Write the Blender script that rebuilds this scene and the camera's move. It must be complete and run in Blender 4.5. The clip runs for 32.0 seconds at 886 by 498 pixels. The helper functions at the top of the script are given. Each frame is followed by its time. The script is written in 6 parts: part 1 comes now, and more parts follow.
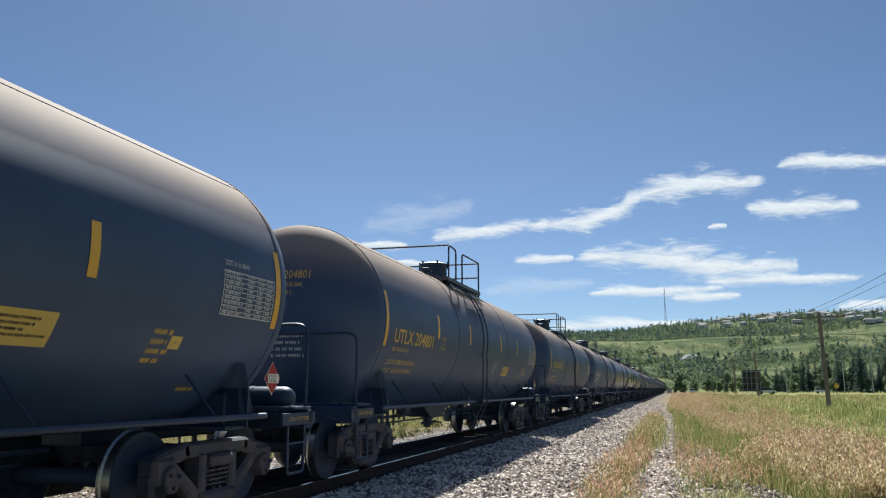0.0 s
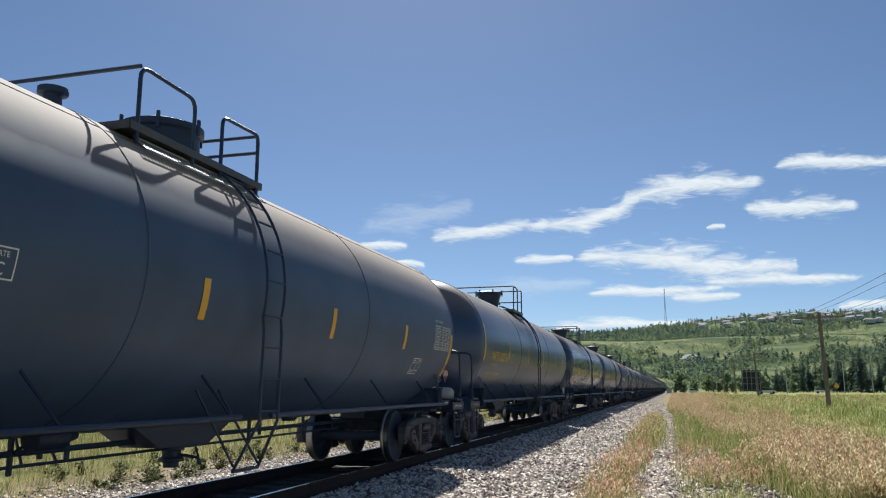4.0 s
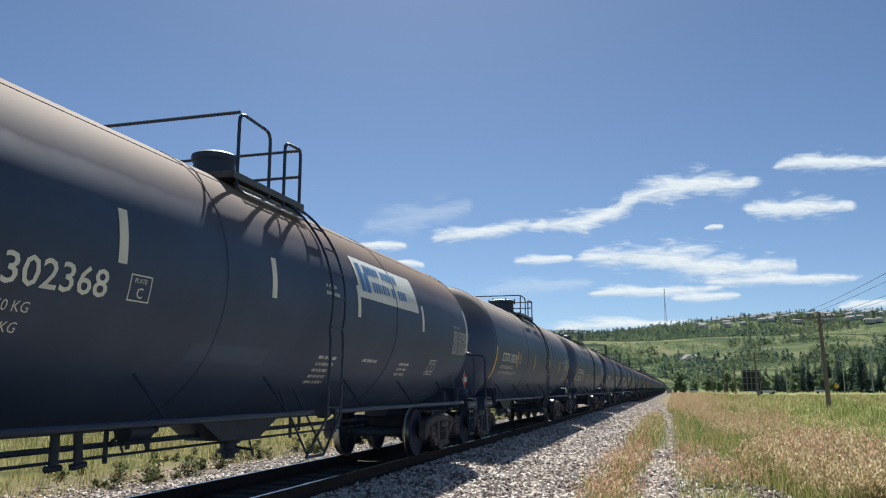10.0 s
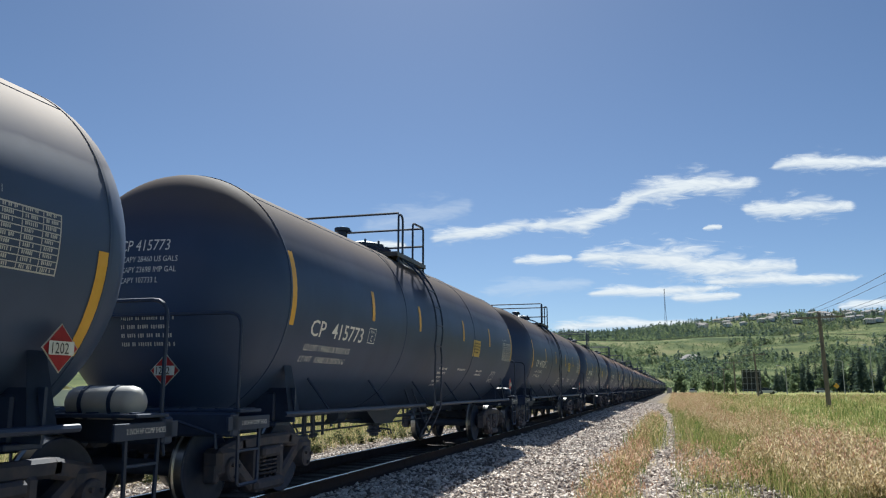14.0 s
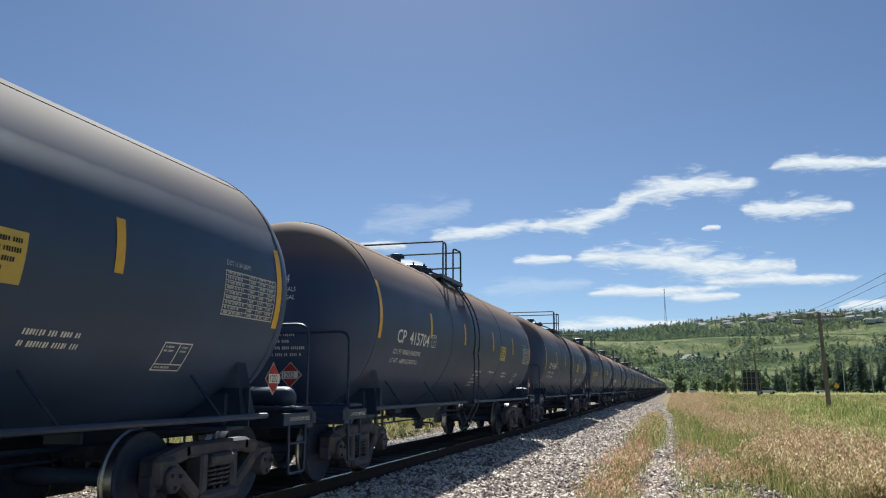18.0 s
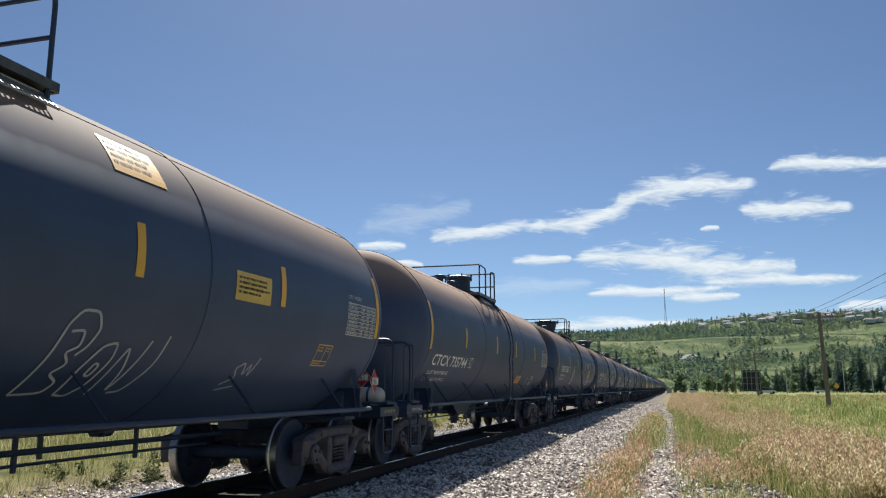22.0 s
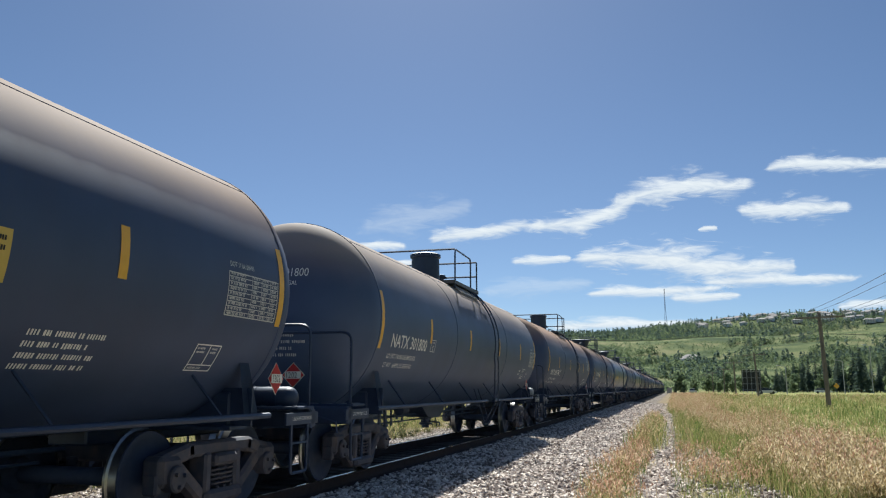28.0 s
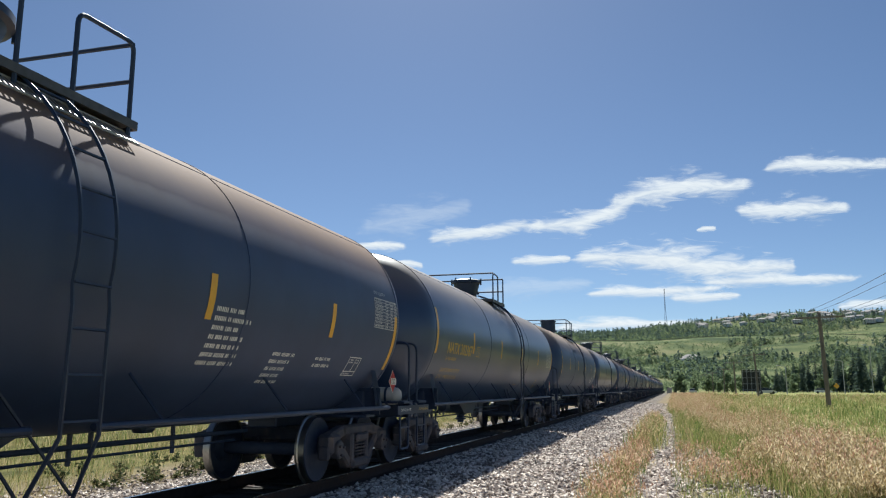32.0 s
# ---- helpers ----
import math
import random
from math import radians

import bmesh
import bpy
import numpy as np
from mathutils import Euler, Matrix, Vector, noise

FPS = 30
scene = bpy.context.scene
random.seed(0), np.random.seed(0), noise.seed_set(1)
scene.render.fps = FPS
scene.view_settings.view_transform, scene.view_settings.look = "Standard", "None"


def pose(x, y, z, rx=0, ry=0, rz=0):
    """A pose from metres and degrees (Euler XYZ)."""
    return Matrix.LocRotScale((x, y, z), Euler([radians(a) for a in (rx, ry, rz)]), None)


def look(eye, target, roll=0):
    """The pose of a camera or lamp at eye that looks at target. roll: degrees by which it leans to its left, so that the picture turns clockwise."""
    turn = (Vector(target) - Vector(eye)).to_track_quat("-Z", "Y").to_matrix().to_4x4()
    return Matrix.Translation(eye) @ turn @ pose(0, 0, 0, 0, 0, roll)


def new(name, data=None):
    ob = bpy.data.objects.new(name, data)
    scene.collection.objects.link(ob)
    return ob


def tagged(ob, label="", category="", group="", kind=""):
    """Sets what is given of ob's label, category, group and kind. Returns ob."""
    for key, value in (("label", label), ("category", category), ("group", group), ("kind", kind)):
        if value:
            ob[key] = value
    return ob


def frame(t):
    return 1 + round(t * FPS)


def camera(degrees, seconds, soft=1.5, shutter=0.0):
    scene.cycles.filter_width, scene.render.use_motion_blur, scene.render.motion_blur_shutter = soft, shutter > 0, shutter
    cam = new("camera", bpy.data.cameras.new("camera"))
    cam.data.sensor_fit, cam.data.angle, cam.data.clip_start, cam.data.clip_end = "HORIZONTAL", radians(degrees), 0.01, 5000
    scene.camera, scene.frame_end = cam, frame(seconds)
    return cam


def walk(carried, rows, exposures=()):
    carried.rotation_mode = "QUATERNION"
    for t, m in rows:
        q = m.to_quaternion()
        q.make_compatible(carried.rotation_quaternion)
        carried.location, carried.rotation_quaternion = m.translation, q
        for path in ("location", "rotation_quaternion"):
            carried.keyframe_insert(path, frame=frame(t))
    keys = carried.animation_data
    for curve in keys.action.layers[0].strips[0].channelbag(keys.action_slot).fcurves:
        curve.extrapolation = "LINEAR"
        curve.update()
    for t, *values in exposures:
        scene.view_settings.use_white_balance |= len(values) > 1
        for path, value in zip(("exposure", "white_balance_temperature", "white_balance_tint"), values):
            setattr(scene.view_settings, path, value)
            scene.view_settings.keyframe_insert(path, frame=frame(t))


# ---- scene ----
cam = camera(58.5, 32.0, soft=1.15)
EYE = pose(0, 0, 1.312, 90 + 10.0, 0, 16.05)
walk(cam, [(0.0, EYE), (32.0, EYE)], exposures=[(0.0, 0.88, 5950, 5), (32.0, 0.88, 5950, 5)])

# ---- daylight ----
SUN_WAY = Vector((-0.28, 0.84, 1.0)).normalized()
SUN_EL, SUN_AZ = math.asin(SUN_WAY.z), math.atan2(SUN_WAY.x, SUN_WAY.y)
world = bpy.data.worlds.new("sky")
scene.world = world
world.use_nodes = True
wn = world.node_tree.nodes
sky = wn.new("ShaderNodeTexSky")
sky.sky_type, sky.sun_disc = "NISHITA", False
sky.sun_elevation, sky.sun_rotation = SUN_EL, SUN_AZ
sky.altitude, sky.air_density, sky.dust_density, sky.ozone_density = 1100.0, 0.80, 0.75, 2.8
wn["Background"].inputs["Strength"].default_value = 0.0458
world.node_tree.links.new(sky.outputs["Color"], wn["Background"].inputs["Color"])
sun_data = bpy.data.lights.new("sun", "SUN")
sun_data.energy, sun_data.angle, sun_data.color = 5.0, radians(0.55), (1.0, 0.95, 0.86)
sun = new("sun", sun_data)
sun.matrix_world = look(SUN_WAY * 100, (0, 0, 0))


# ---- materials ----
def material(name, stops, scale=4.0, rough=0.6, metal=0.0, bump=0.0, bump_scale=None, rough_var=0.1, detail=6.0, coat=0.0, stretch=(1, 1, 1), per="", coords="Object"):
    """Noise between two or three base colours, a second coarser noise for stains, fine relief."""
    m = bpy.data.materials.new(name)
    m.use_nodes = True
    n, l = m.node_tree.nodes, m.node_tree.links
    b = n["Principled BSDF"]
    tc = n.new("ShaderNodeTexCoord")
    mp = n.new("ShaderNodeMapping")
    mp.inputs["Scale"].default_value = stretch
    l.new(tc.outputs[coords], mp.inputs["Vector"])
    fine = n.new("ShaderNodeTexNoise")
    fine.inputs["Scale"].default_value, fine.inputs["Detail"].default_value = scale, detail
    l.new(mp.outputs["Vector"], fine.inputs["Vector"])
    big = n.new("ShaderNodeTexNoise")
    big.inputs["Scale"].default_value, big.inputs["Detail"].default_value = scale * 0.13, 3.0
    l.new(mp.outputs["Vector"], big.inputs["Vector"])
    mix = n.new("ShaderNodeMath")
    mix.operation = "MULTIPLY_ADD"
    l.new(fine.outputs["Fac"], mix.inputs[0])
    mix.inputs[1].default_value = 0.55
    half = n.new("ShaderNodeMath")
    half.operation = "MULTIPLY"
    half.inputs[1].default_value = 0.45
    l.new(big.outputs["Fac"], half.inputs[0])
    l.new(half.outputs[0], mix.inputs[2])
    value = mix.outputs[0]
    if per:
        info = n.new("ShaderNodeObjectInfo" if per == "object" else "ShaderNodeNewGeometry")
        add = n.new("ShaderNodeMath")
        add.operation = "MULTIPLY_ADD"
        l.new(info.outputs["Random" if per == "object" else "Random Per Island"], add.inputs[0])
        add.inputs[1].default_value = 0.55
        sub = n.new("ShaderNodeMath")
        sub.operation = "SUBTRACT"
        l.new(value, sub.inputs[0])
        sub.inputs[1].default_value = 0.275
        l.new(sub.outputs[0], add.inputs[2])
        value = add.outputs[0]
    ramp = n.new("ShaderNodeValToRGB")
    els = ramp.color_ramp.elements
    while len(els) < len(stops):
        els.new(0.5)
    for k, c in enumerate(stops):
        els[k].position = 0.3 + 0.4 * k / (len(stops) - 1)
        els[k].color = (*c, 1)
    l.new(value, ramp.inputs["Fac"])
    l.new(ramp.outputs["Color"], b.inputs["Base Color"])
    rr = n.new("ShaderNodeMath")
    rr.operation = "MULTIPLY_ADD"
    l.new(big.outputs["Fac"], rr.inputs[0])
    rr.inputs[1].default_value, rr.inputs[2].default_value = rough_var * 2, rough - rough_var
    l.new(rr.outputs[0], b.inputs["Roughness"])
    b.inputs["Metallic"].default_value = metal
    b.inputs["Coat Weight"].default_value = coat
    b.inputs["Specular IOR Level"].default_value = 0.08 if rough >= 0.8 else 0.4
    if bump:
        bn = n.new("ShaderNodeBump")
        bn.inputs["Strength"].default_value, bn.inputs["Distance"].default_value = bump, 0.02
        if bump_scale:
            rel = n.new("ShaderNodeTexNoise")
            rel.inputs["Scale"].default_value, rel.inputs["Detail"].default_value = bump_scale, 5.0
            l.new(mp.outputs["Vector"], rel.inputs["Vector"])
            l.new(rel.outputs["Fac"], bn.inputs["Height"])
        else:
            l.new(fine.outputs["Fac"], bn.inputs["Height"])
        l.new(bn.outputs["Normal"], b.inputs["Normal"])
    return m


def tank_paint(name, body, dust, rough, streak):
    """Black tank paint with crown dust that also carries the sunlit tone, and rain streaks down the sides."""
    m = material(name, [body, tuple(c * 1.5 + 0.004 for c in body)], scale=1.4, rough=rough, rough_var=0.08, bump=0.03, bump_scale=1.2)
    n, l = m.node_tree.nodes, m.node_tree.links
    b, ramp = n["Principled BSDF"], n["Color Ramp"]
    b.inputs["Specular IOR Level"].default_value = 0.16
    gloss = 0.6 if rough < 0.4 else 0.4
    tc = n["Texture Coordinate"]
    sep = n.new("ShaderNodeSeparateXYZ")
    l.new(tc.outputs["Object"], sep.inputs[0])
    # dust range starts near the sun's terminator: sunlit tone put into the crown's colour
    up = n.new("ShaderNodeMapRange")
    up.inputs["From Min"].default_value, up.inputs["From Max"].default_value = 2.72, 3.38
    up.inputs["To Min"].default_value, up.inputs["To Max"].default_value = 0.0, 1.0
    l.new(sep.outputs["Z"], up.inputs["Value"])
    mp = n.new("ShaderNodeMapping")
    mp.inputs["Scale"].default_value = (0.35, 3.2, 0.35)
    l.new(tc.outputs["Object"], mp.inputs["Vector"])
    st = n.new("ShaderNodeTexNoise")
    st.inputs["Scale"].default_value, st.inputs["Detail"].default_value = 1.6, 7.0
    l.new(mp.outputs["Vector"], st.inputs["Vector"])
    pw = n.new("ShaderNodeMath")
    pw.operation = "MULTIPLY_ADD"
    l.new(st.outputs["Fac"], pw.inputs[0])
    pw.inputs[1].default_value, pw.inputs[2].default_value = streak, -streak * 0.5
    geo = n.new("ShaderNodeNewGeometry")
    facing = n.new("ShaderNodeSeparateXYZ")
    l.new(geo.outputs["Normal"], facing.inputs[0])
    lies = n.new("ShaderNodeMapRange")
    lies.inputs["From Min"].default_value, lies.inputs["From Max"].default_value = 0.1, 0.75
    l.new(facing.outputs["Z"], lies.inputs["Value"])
    lit_dust = n.new("ShaderNodeMath")
    lit_dust.operation = "MULTIPLY"
    l.new(up.outputs[0], lit_dust.inputs[0])
    l.new(lies.outputs[0], lit_dust.inputs[1])
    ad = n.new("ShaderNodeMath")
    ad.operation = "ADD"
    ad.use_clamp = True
    l.new(lit_dust.outputs[0], ad.inputs[0])
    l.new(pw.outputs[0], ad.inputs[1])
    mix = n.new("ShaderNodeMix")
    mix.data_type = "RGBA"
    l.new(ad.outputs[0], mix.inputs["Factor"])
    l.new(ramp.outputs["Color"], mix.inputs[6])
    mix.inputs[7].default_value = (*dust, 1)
    old = b.inputs["Roughness"].links[0].from_socket
    film = n.new("ShaderNodeMath")
    film.operation, film.use_clamp = "MULTIPLY", True
    film.inputs[1].default_value = 1.3 if rough < 0.4 else 3.2
    l.new(ad.outputs[0], film.inputs[0])
    matt = n.new("ShaderNodeMix")
    l.new(film.outputs[0], matt.inputs["Factor"])
    l.new(old, matt.inputs[2])
    matt.inputs[3].default_value = 0.72 if rough > 0.4 else 0.5
    dull = n.new("ShaderNodeMix")
    l.new(film.outputs[0], dull.inputs["Factor"])
    dull.inputs[2].default_value, dull.inputs[3].default_value = gloss, gloss * 0.5 if rough < 0.4 else 0.03
    l.new(dull.outputs[0], b.inputs["Specular IOR Level"])
    l.new(matt.outputs[0], b.inputs["Roughness"])
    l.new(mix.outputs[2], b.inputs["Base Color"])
    return m


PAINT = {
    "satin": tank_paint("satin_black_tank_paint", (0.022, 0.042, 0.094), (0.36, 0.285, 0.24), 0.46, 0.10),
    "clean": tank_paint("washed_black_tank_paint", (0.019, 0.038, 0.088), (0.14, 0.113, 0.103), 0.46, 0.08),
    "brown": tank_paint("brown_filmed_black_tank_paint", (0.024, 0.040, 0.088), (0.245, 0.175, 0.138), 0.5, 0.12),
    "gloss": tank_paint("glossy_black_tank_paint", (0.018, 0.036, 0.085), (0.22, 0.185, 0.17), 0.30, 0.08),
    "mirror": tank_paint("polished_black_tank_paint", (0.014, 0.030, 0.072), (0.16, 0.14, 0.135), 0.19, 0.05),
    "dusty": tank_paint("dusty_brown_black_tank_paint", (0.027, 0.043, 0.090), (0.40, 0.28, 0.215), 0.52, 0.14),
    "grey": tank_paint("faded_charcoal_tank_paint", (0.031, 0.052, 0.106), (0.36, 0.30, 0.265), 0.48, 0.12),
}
STEEL_BLACK = material("black_painted_steel", [(0.013, 0.026, 0.06), (0.027, 0.043, 0.086)], scale=9, rough=0.5, bump=0.1)
STEEL_GRIMY = material("grimy_cast_steel", [(0.03, 0.036, 0.058), (0.06, 0.06, 0.076), (0.125, 0.10, 0.092)], scale=7, rough=0.72, bump=0.25)
WHEEL_STEEL = material("dark_wheel_steel", [(0.02, 0.033, 0.066), (0.046, 0.058, 0.095)], scale=10, rough=0.7, metal=0.0)
TREAD = material("polished_wheel_tread", [(0.25, 0.24, 0.23), (0.4, 0.39, 0.38)], scale=20, rough=0.35, metal=1.0)
RAIL_TOP = material("polished_rail_head", [(0.5, 0.49, 0.47), (0.62, 0.6, 0.58)], scale=8, rough=0.28, metal=1.0)
RAIL_RUST = material("rusty_rail_web", [(0.035, 0.028, 0.028), (0.065, 0.046, 0.04), (0.05, 0.042, 0.044)], scale=9, rough=0.85, bump=0.2)
TIE_WOOD = material("weathered_creosoted_wood", [(0.055, 0.048, 0.045), (0.10, 0.09, 0.084)], scale=6, rough=0.9, bump=0.4, stretch=(1, 6, 6), per="object")
YELLOW = material("yellow_reflective_tape", [(0.60, 0.33, 0.03), (0.72, 0.41, 0.05)], scale=12, rough=0.45)
TAPE_WHITE = material("white_reflective_tape", [(0.6, 0.6, 0.55), (0.75, 0.74, 0.68)], scale=12, rough=0.45)
WHITE = material("white_stencil_paint", [(0.62, 0.62, 0.6), (0.8, 0.8, 0.78)], scale=14, rough=0.6)
GOLD = material("gold_yellow_stencil_paint", [(0.55, 0.36, 0.06), (0.68, 0.46, 0.1)], scale=14, rough=0.6)
LABEL_YELLOW = material("faded_yellow_sticker", [(0.50, 0.35, 0.07), (0.60, 0.43, 0.11)], scale=10, rough=0.5)
LABEL_ORANGE = material("orange_sticker", [(0.62, 0.3, 0.04), (0.7, 0.38, 0.06)], scale=10, rough=0.5)
RED = material("red_placard_vinyl", [(0.5, 0.03, 0.04), (0.62, 0.06, 0.06)], scale=10, rough=0.4)
INK = material("black_ink", [(0.015, 0.015, 0.015), (0.03, 0.03, 0.03)], scale=10, rough=0.6)
AIR_TANK = material("light_grey_reservoir_paint", [(0.36, 0.35, 0.34), (0.47, 0.45, 0.43)], scale=6, rough=0.5)
BLUE_SIGN = material("blue_banner_ink", [(0.05, 0.16, 0.4), (0.08, 0.22, 0.5)], scale=8, rough=0.5)
TABLE_INK = material("thin_white_stencil", [(0.42, 0.43, 0.44), (0.58, 0.58, 0.58)], scale=14, rough=0.6)
SCRAWL = material("pale_spray_paint", [(0.3, 0.32, 0.36), (0.45, 0.46, 0.5)], scale=8, rough=0.7)
GALV_BRIGHT = material("worn_steel_grating", [(0.22, 0.21, 0.2), (0.36, 0.35, 0.34)], scale=15, rough=0.5, metal=0.3)
GALV = material("galvanised_grating", [(0.05, 0.05, 0.052), (0.11, 0.11, 0.112)], scale=15, rough=0.5, metal=0.3)

STONE = material("ballast_stone", [(0.19, 0.152, 0.13), (0.53, 0.445, 0.38), (0.84, 0.74, 0.65)], scale=9, rough=0.9, per="island")
BARK = material("weathered_pole_wood", [(0.12, 0.105, 0.095), (0.25, 0.215, 0.19)], scale=5, rough=0.9, bump=0.4, stretch=(5, 5, 0.5))
GRASS_DRY = material("dry_grass_straw", [(0.13, 0.12, 0.045), (0.32, 0.255, 0.115), (0.52, 0.42, 0.23)], scale=0.8, rough=0.85, per="island")
GRASS_PINK = material("reddish_dry_grass", [(0.27, 0.145, 0.09), (0.44, 0.265, 0.17), (0.62, 0.44, 0.31)], scale=0.8, rough=0.85, per="island")
GRASS_PALE = material("pale_grass_heads", [(0.28, 0.21, 0.10), (0.45, 0.35, 0.19), (0.66, 0.54, 0.35)], scale=0.8, rough=0.85, per="island")
FAR_ROAD = material("pale_road_gravel", [(0.2, 0.19, 0.16), (0.28, 0.26, 0.22)], scale=0.2, rough=0.95)
SIGN_YELLOW = material("bright_yellow_sign_sheet", [(0.62, 0.33, 0.03), (0.7, 0.4, 0.05)], scale=3, rough=0.5)
GALV_PALE = material("pale_weathered_timber", [(0.26, 0.27, 0.28), (0.42, 0.43, 0.44)], scale=3, rough=0.7)
GRASS_GREEN = material("green_grass_blade", [(0.065, 0.105, 0.028), (0.155, 0.20, 0.055), (0.30, 0.29, 0.11)], scale=0.6, rough=0.8, per="island")
WEED = material("olive_weed_leaves", [(0.045, 0.06, 0.026), (0.10, 0.115, 0.05), (0.20, 0.17, 0.09)], scale=0.6, rough=0.85, per="island")
LEAF_DARK = material("spruce_needles", [(0.075, 0.11, 0.09), (0.145, 0.19, 0.15)], scale=0.6, rough=0.85, per="island")
LEAF_MID = material("poplar_leaves", [(0.12, 0.165, 0.09), (0.22, 0.27, 0.145)], scale=0.5, rough=0.8, per="island")
TRUNK = material("tree_bark", [(0.06, 0.05, 0.04), (0.13, 0.11, 0.09)], scale=6, rough=0.95, bump=0.4)
HOUSE_WALLS = [material("pale_siding", [(0.66, 0.64, 0.61), (0.78, 0.76, 0.73)], scale=3, rough=0.8), material("tan_stucco", [(0.66, 0.59, 0.52), (0.76, 0.69, 0.61)], scale=3, rough=0.85), material("grey_siding", [(0.58, 0.60, 0.63), (0.68, 0.70, 0.72)], scale=3, rough=0.8)]
ROOF = material("asphalt_shingles", [(0.24, 0.22, 0.215), (0.36, 0.335, 0.32)], scale=4, rough=0.9)
PANE = material("dark_window_glass", [(0.03, 0.04, 0.05), (0.05, 0.06, 0.07)], scale=3, rough=0.1)


def ground_material():
    """Ballast, gravel path, dry verge, green field and far hillside meadow, chosen by place."""
    m = bpy.data.materials.new("ground_cover")
    m.use_nodes = True
    n, l = m.node_tree.nodes, m.node_tree.links
    b = n["Principled BSDF"]
    b.inputs["Roughness"].default_value = 0.95
    b.inputs["Specular IOR Level"].default_value = 0.05
    tc = n.new("ShaderNodeTexCoord")
    sep = n.new("ShaderNodeSeparateXYZ")
    l.new(tc.outputs["Object"], sep.inputs[0])

    def noise_tex(scale, detail=5.0):
        t = n.new("ShaderNodeTexNoise")
        t.inputs["Scale"].default_value, t.inputs["Detail"].default_value = scale, detail
        l.new(tc.outputs["Object"], t.inputs["Vector"])
        return t.outputs["Fac"]

    def math_node(op, a, c, clamp=False):
        q = n.new("ShaderNodeMath")
        q.operation, q.use_clamp = op, clamp
        for s, v in ((0, a), (1, c)):
            if isinstance(v, (int, float)):
                q.inputs[s].default_value = v
            else:
                l.new(v, q.inputs[s])
        return q.outputs[0]

    def colours(fac, stops):
        r = n.new("ShaderNodeValToRGB")
        while len(r.color_ramp.elements) < len(stops):
            r.color_ramp.elements.new(0.5)
        for k, (p, c) in enumerate(stops):
            r.color_ramp.elements[k].position, r.color_ramp.elements[k].color = p, (*c, 1)
        l.new(fac, r.inputs["Fac"])
        return r.outputs["Color"]

    def blend(f, a, c):
        q = n.new("ShaderNodeMix")
        q.data_type = "RGBA"
        l.new(f, q.inputs["Factor"])
        l.new(a, q.inputs[6])
        l.new(c, q.inputs[7])
        return q.outputs[2]

    def step(v, lo, hi):
        r = n.new("ShaderNodeMapRange")
        r.inputs["From Min"].default_value, r.inputs["From Max"].default_value = lo, hi
        l.new(v, r.inputs["Value"])
        return r.outputs[0]

    vor = n.new("ShaderNodeTexVoronoi")
    vor.inputs["Scale"].default_value = 17.0
    l.new(tc.outputs["Object"], vor.inputs["Vector"])
    one = n.new("ShaderNodeSeparateColor")
    l.new(vor.outputs["Color"], one.inputs[0])
    gravel = colours(one.outputs[0], [(0.0, (0.06, 0.05, 0.043)), (0.5, (0.15, 0.127, 0.108)), (1.0, (0.30, 0.257, 0.22))])
    soil = colours(noise_tex(3.0), [(0.3, (0.15, 0.115, 0.075)), (0.7, (0.27, 0.215, 0.14))])
    straw = colours(noise_tex(1.1, 8.0), [(0.3, (0.22, 0.18, 0.08)), (0.55, (0.34, 0.27, 0.16)), (0.75, (0.24, 0.25, 0.09))])
    field = colours(noise_tex(0.35, 11.0), [(0.35, (0.12, 0.15, 0.045)), (0.5, (0.22, 0.225, 0.08)), (0.65, (0.33, 0.29, 0.13))])
    hill = colours(noise_tex(0.022, 12.0), [(0.36, (0.045, 0.066, 0.03)), (0.46, (0.078, 0.10, 0.042)), (0.54, (0.115, 0.132, 0.055)), (0.64, (0.16, 0.158, 0.078))])
    bank = colours(noise_tex(0.9, 9.0), [(0.3, (0.06, 0.062, 0.022)), (0.5, (0.12, 0.112, 0.04)), (0.7, (0.19, 0.16, 0.065))])
    wob = math_node("MULTIPLY", math_node("SUBTRACT", noise_tex(0.55), 0.5), 1.1)
    x = math_node("ADD", sep.outputs["X"], wob)
    weed = colours(noise_tex(0.7, 7.0), [(0.3, (0.15, 0.16, 0.06)), (0.5, (0.26, 0.23, 0.12)), (0.7, (0.32, 0.25, 0.17))])
    c = blend(step(x, -2.3, -1.7), gravel, soil)
    # darker ground tone between the rails
    dark_bed = colours(noise_tex(5.0), [(0.3, (0.035, 0.032, 0.03)), (0.7, (0.10, 0.09, 0.08))])
    c = blend(math_node("MULTIPLY", step(sep.outputs["X"], -6.75, -6.45), step(sep.outputs["X"], -4.75, -5.05)), c, dark_bed)
    path = math_node("MULTIPLY", step(x, -0.95, -0.65), step(x, 0.1, -0.15))
    c = blend(path, c, gravel)
    c = blend(step(x, -0.1, 0.2), c, weed)
    c = blend(math_node("MULTIPLY", step(sep.outputs["Y"], 50.0, 75.0), step(x, -1.2, -0.6)), c, straw)
    patch = math_node("MULTIPLY", step(noise_tex(0.8), 0.45, 0.55), step(x, 2.1, 1.5))
    c = blend(math_node("MULTIPLY", math_node("MULTIPLY", patch, step(sep.outputs["Y"], 34.0, 24.0)), step(x, -0.6, -0.2)), c, gravel)
    c = blend(step(x, 1.5, 2.2), c, straw)
    c = blend(step(x, 3.8, 5.6), c, field)
    c = blend(step(x, -10.0, -10.8), c, soil)
    c = blend(step(x, -11.2, -12.4), c, bank)
    c = blend(step(x, -22.0, -34.0), c, field)
    c = blend(step(sep.outputs["Y"], 240.0, 420.0), c, hill)
    l.new(c, b.inputs["Base Color"])
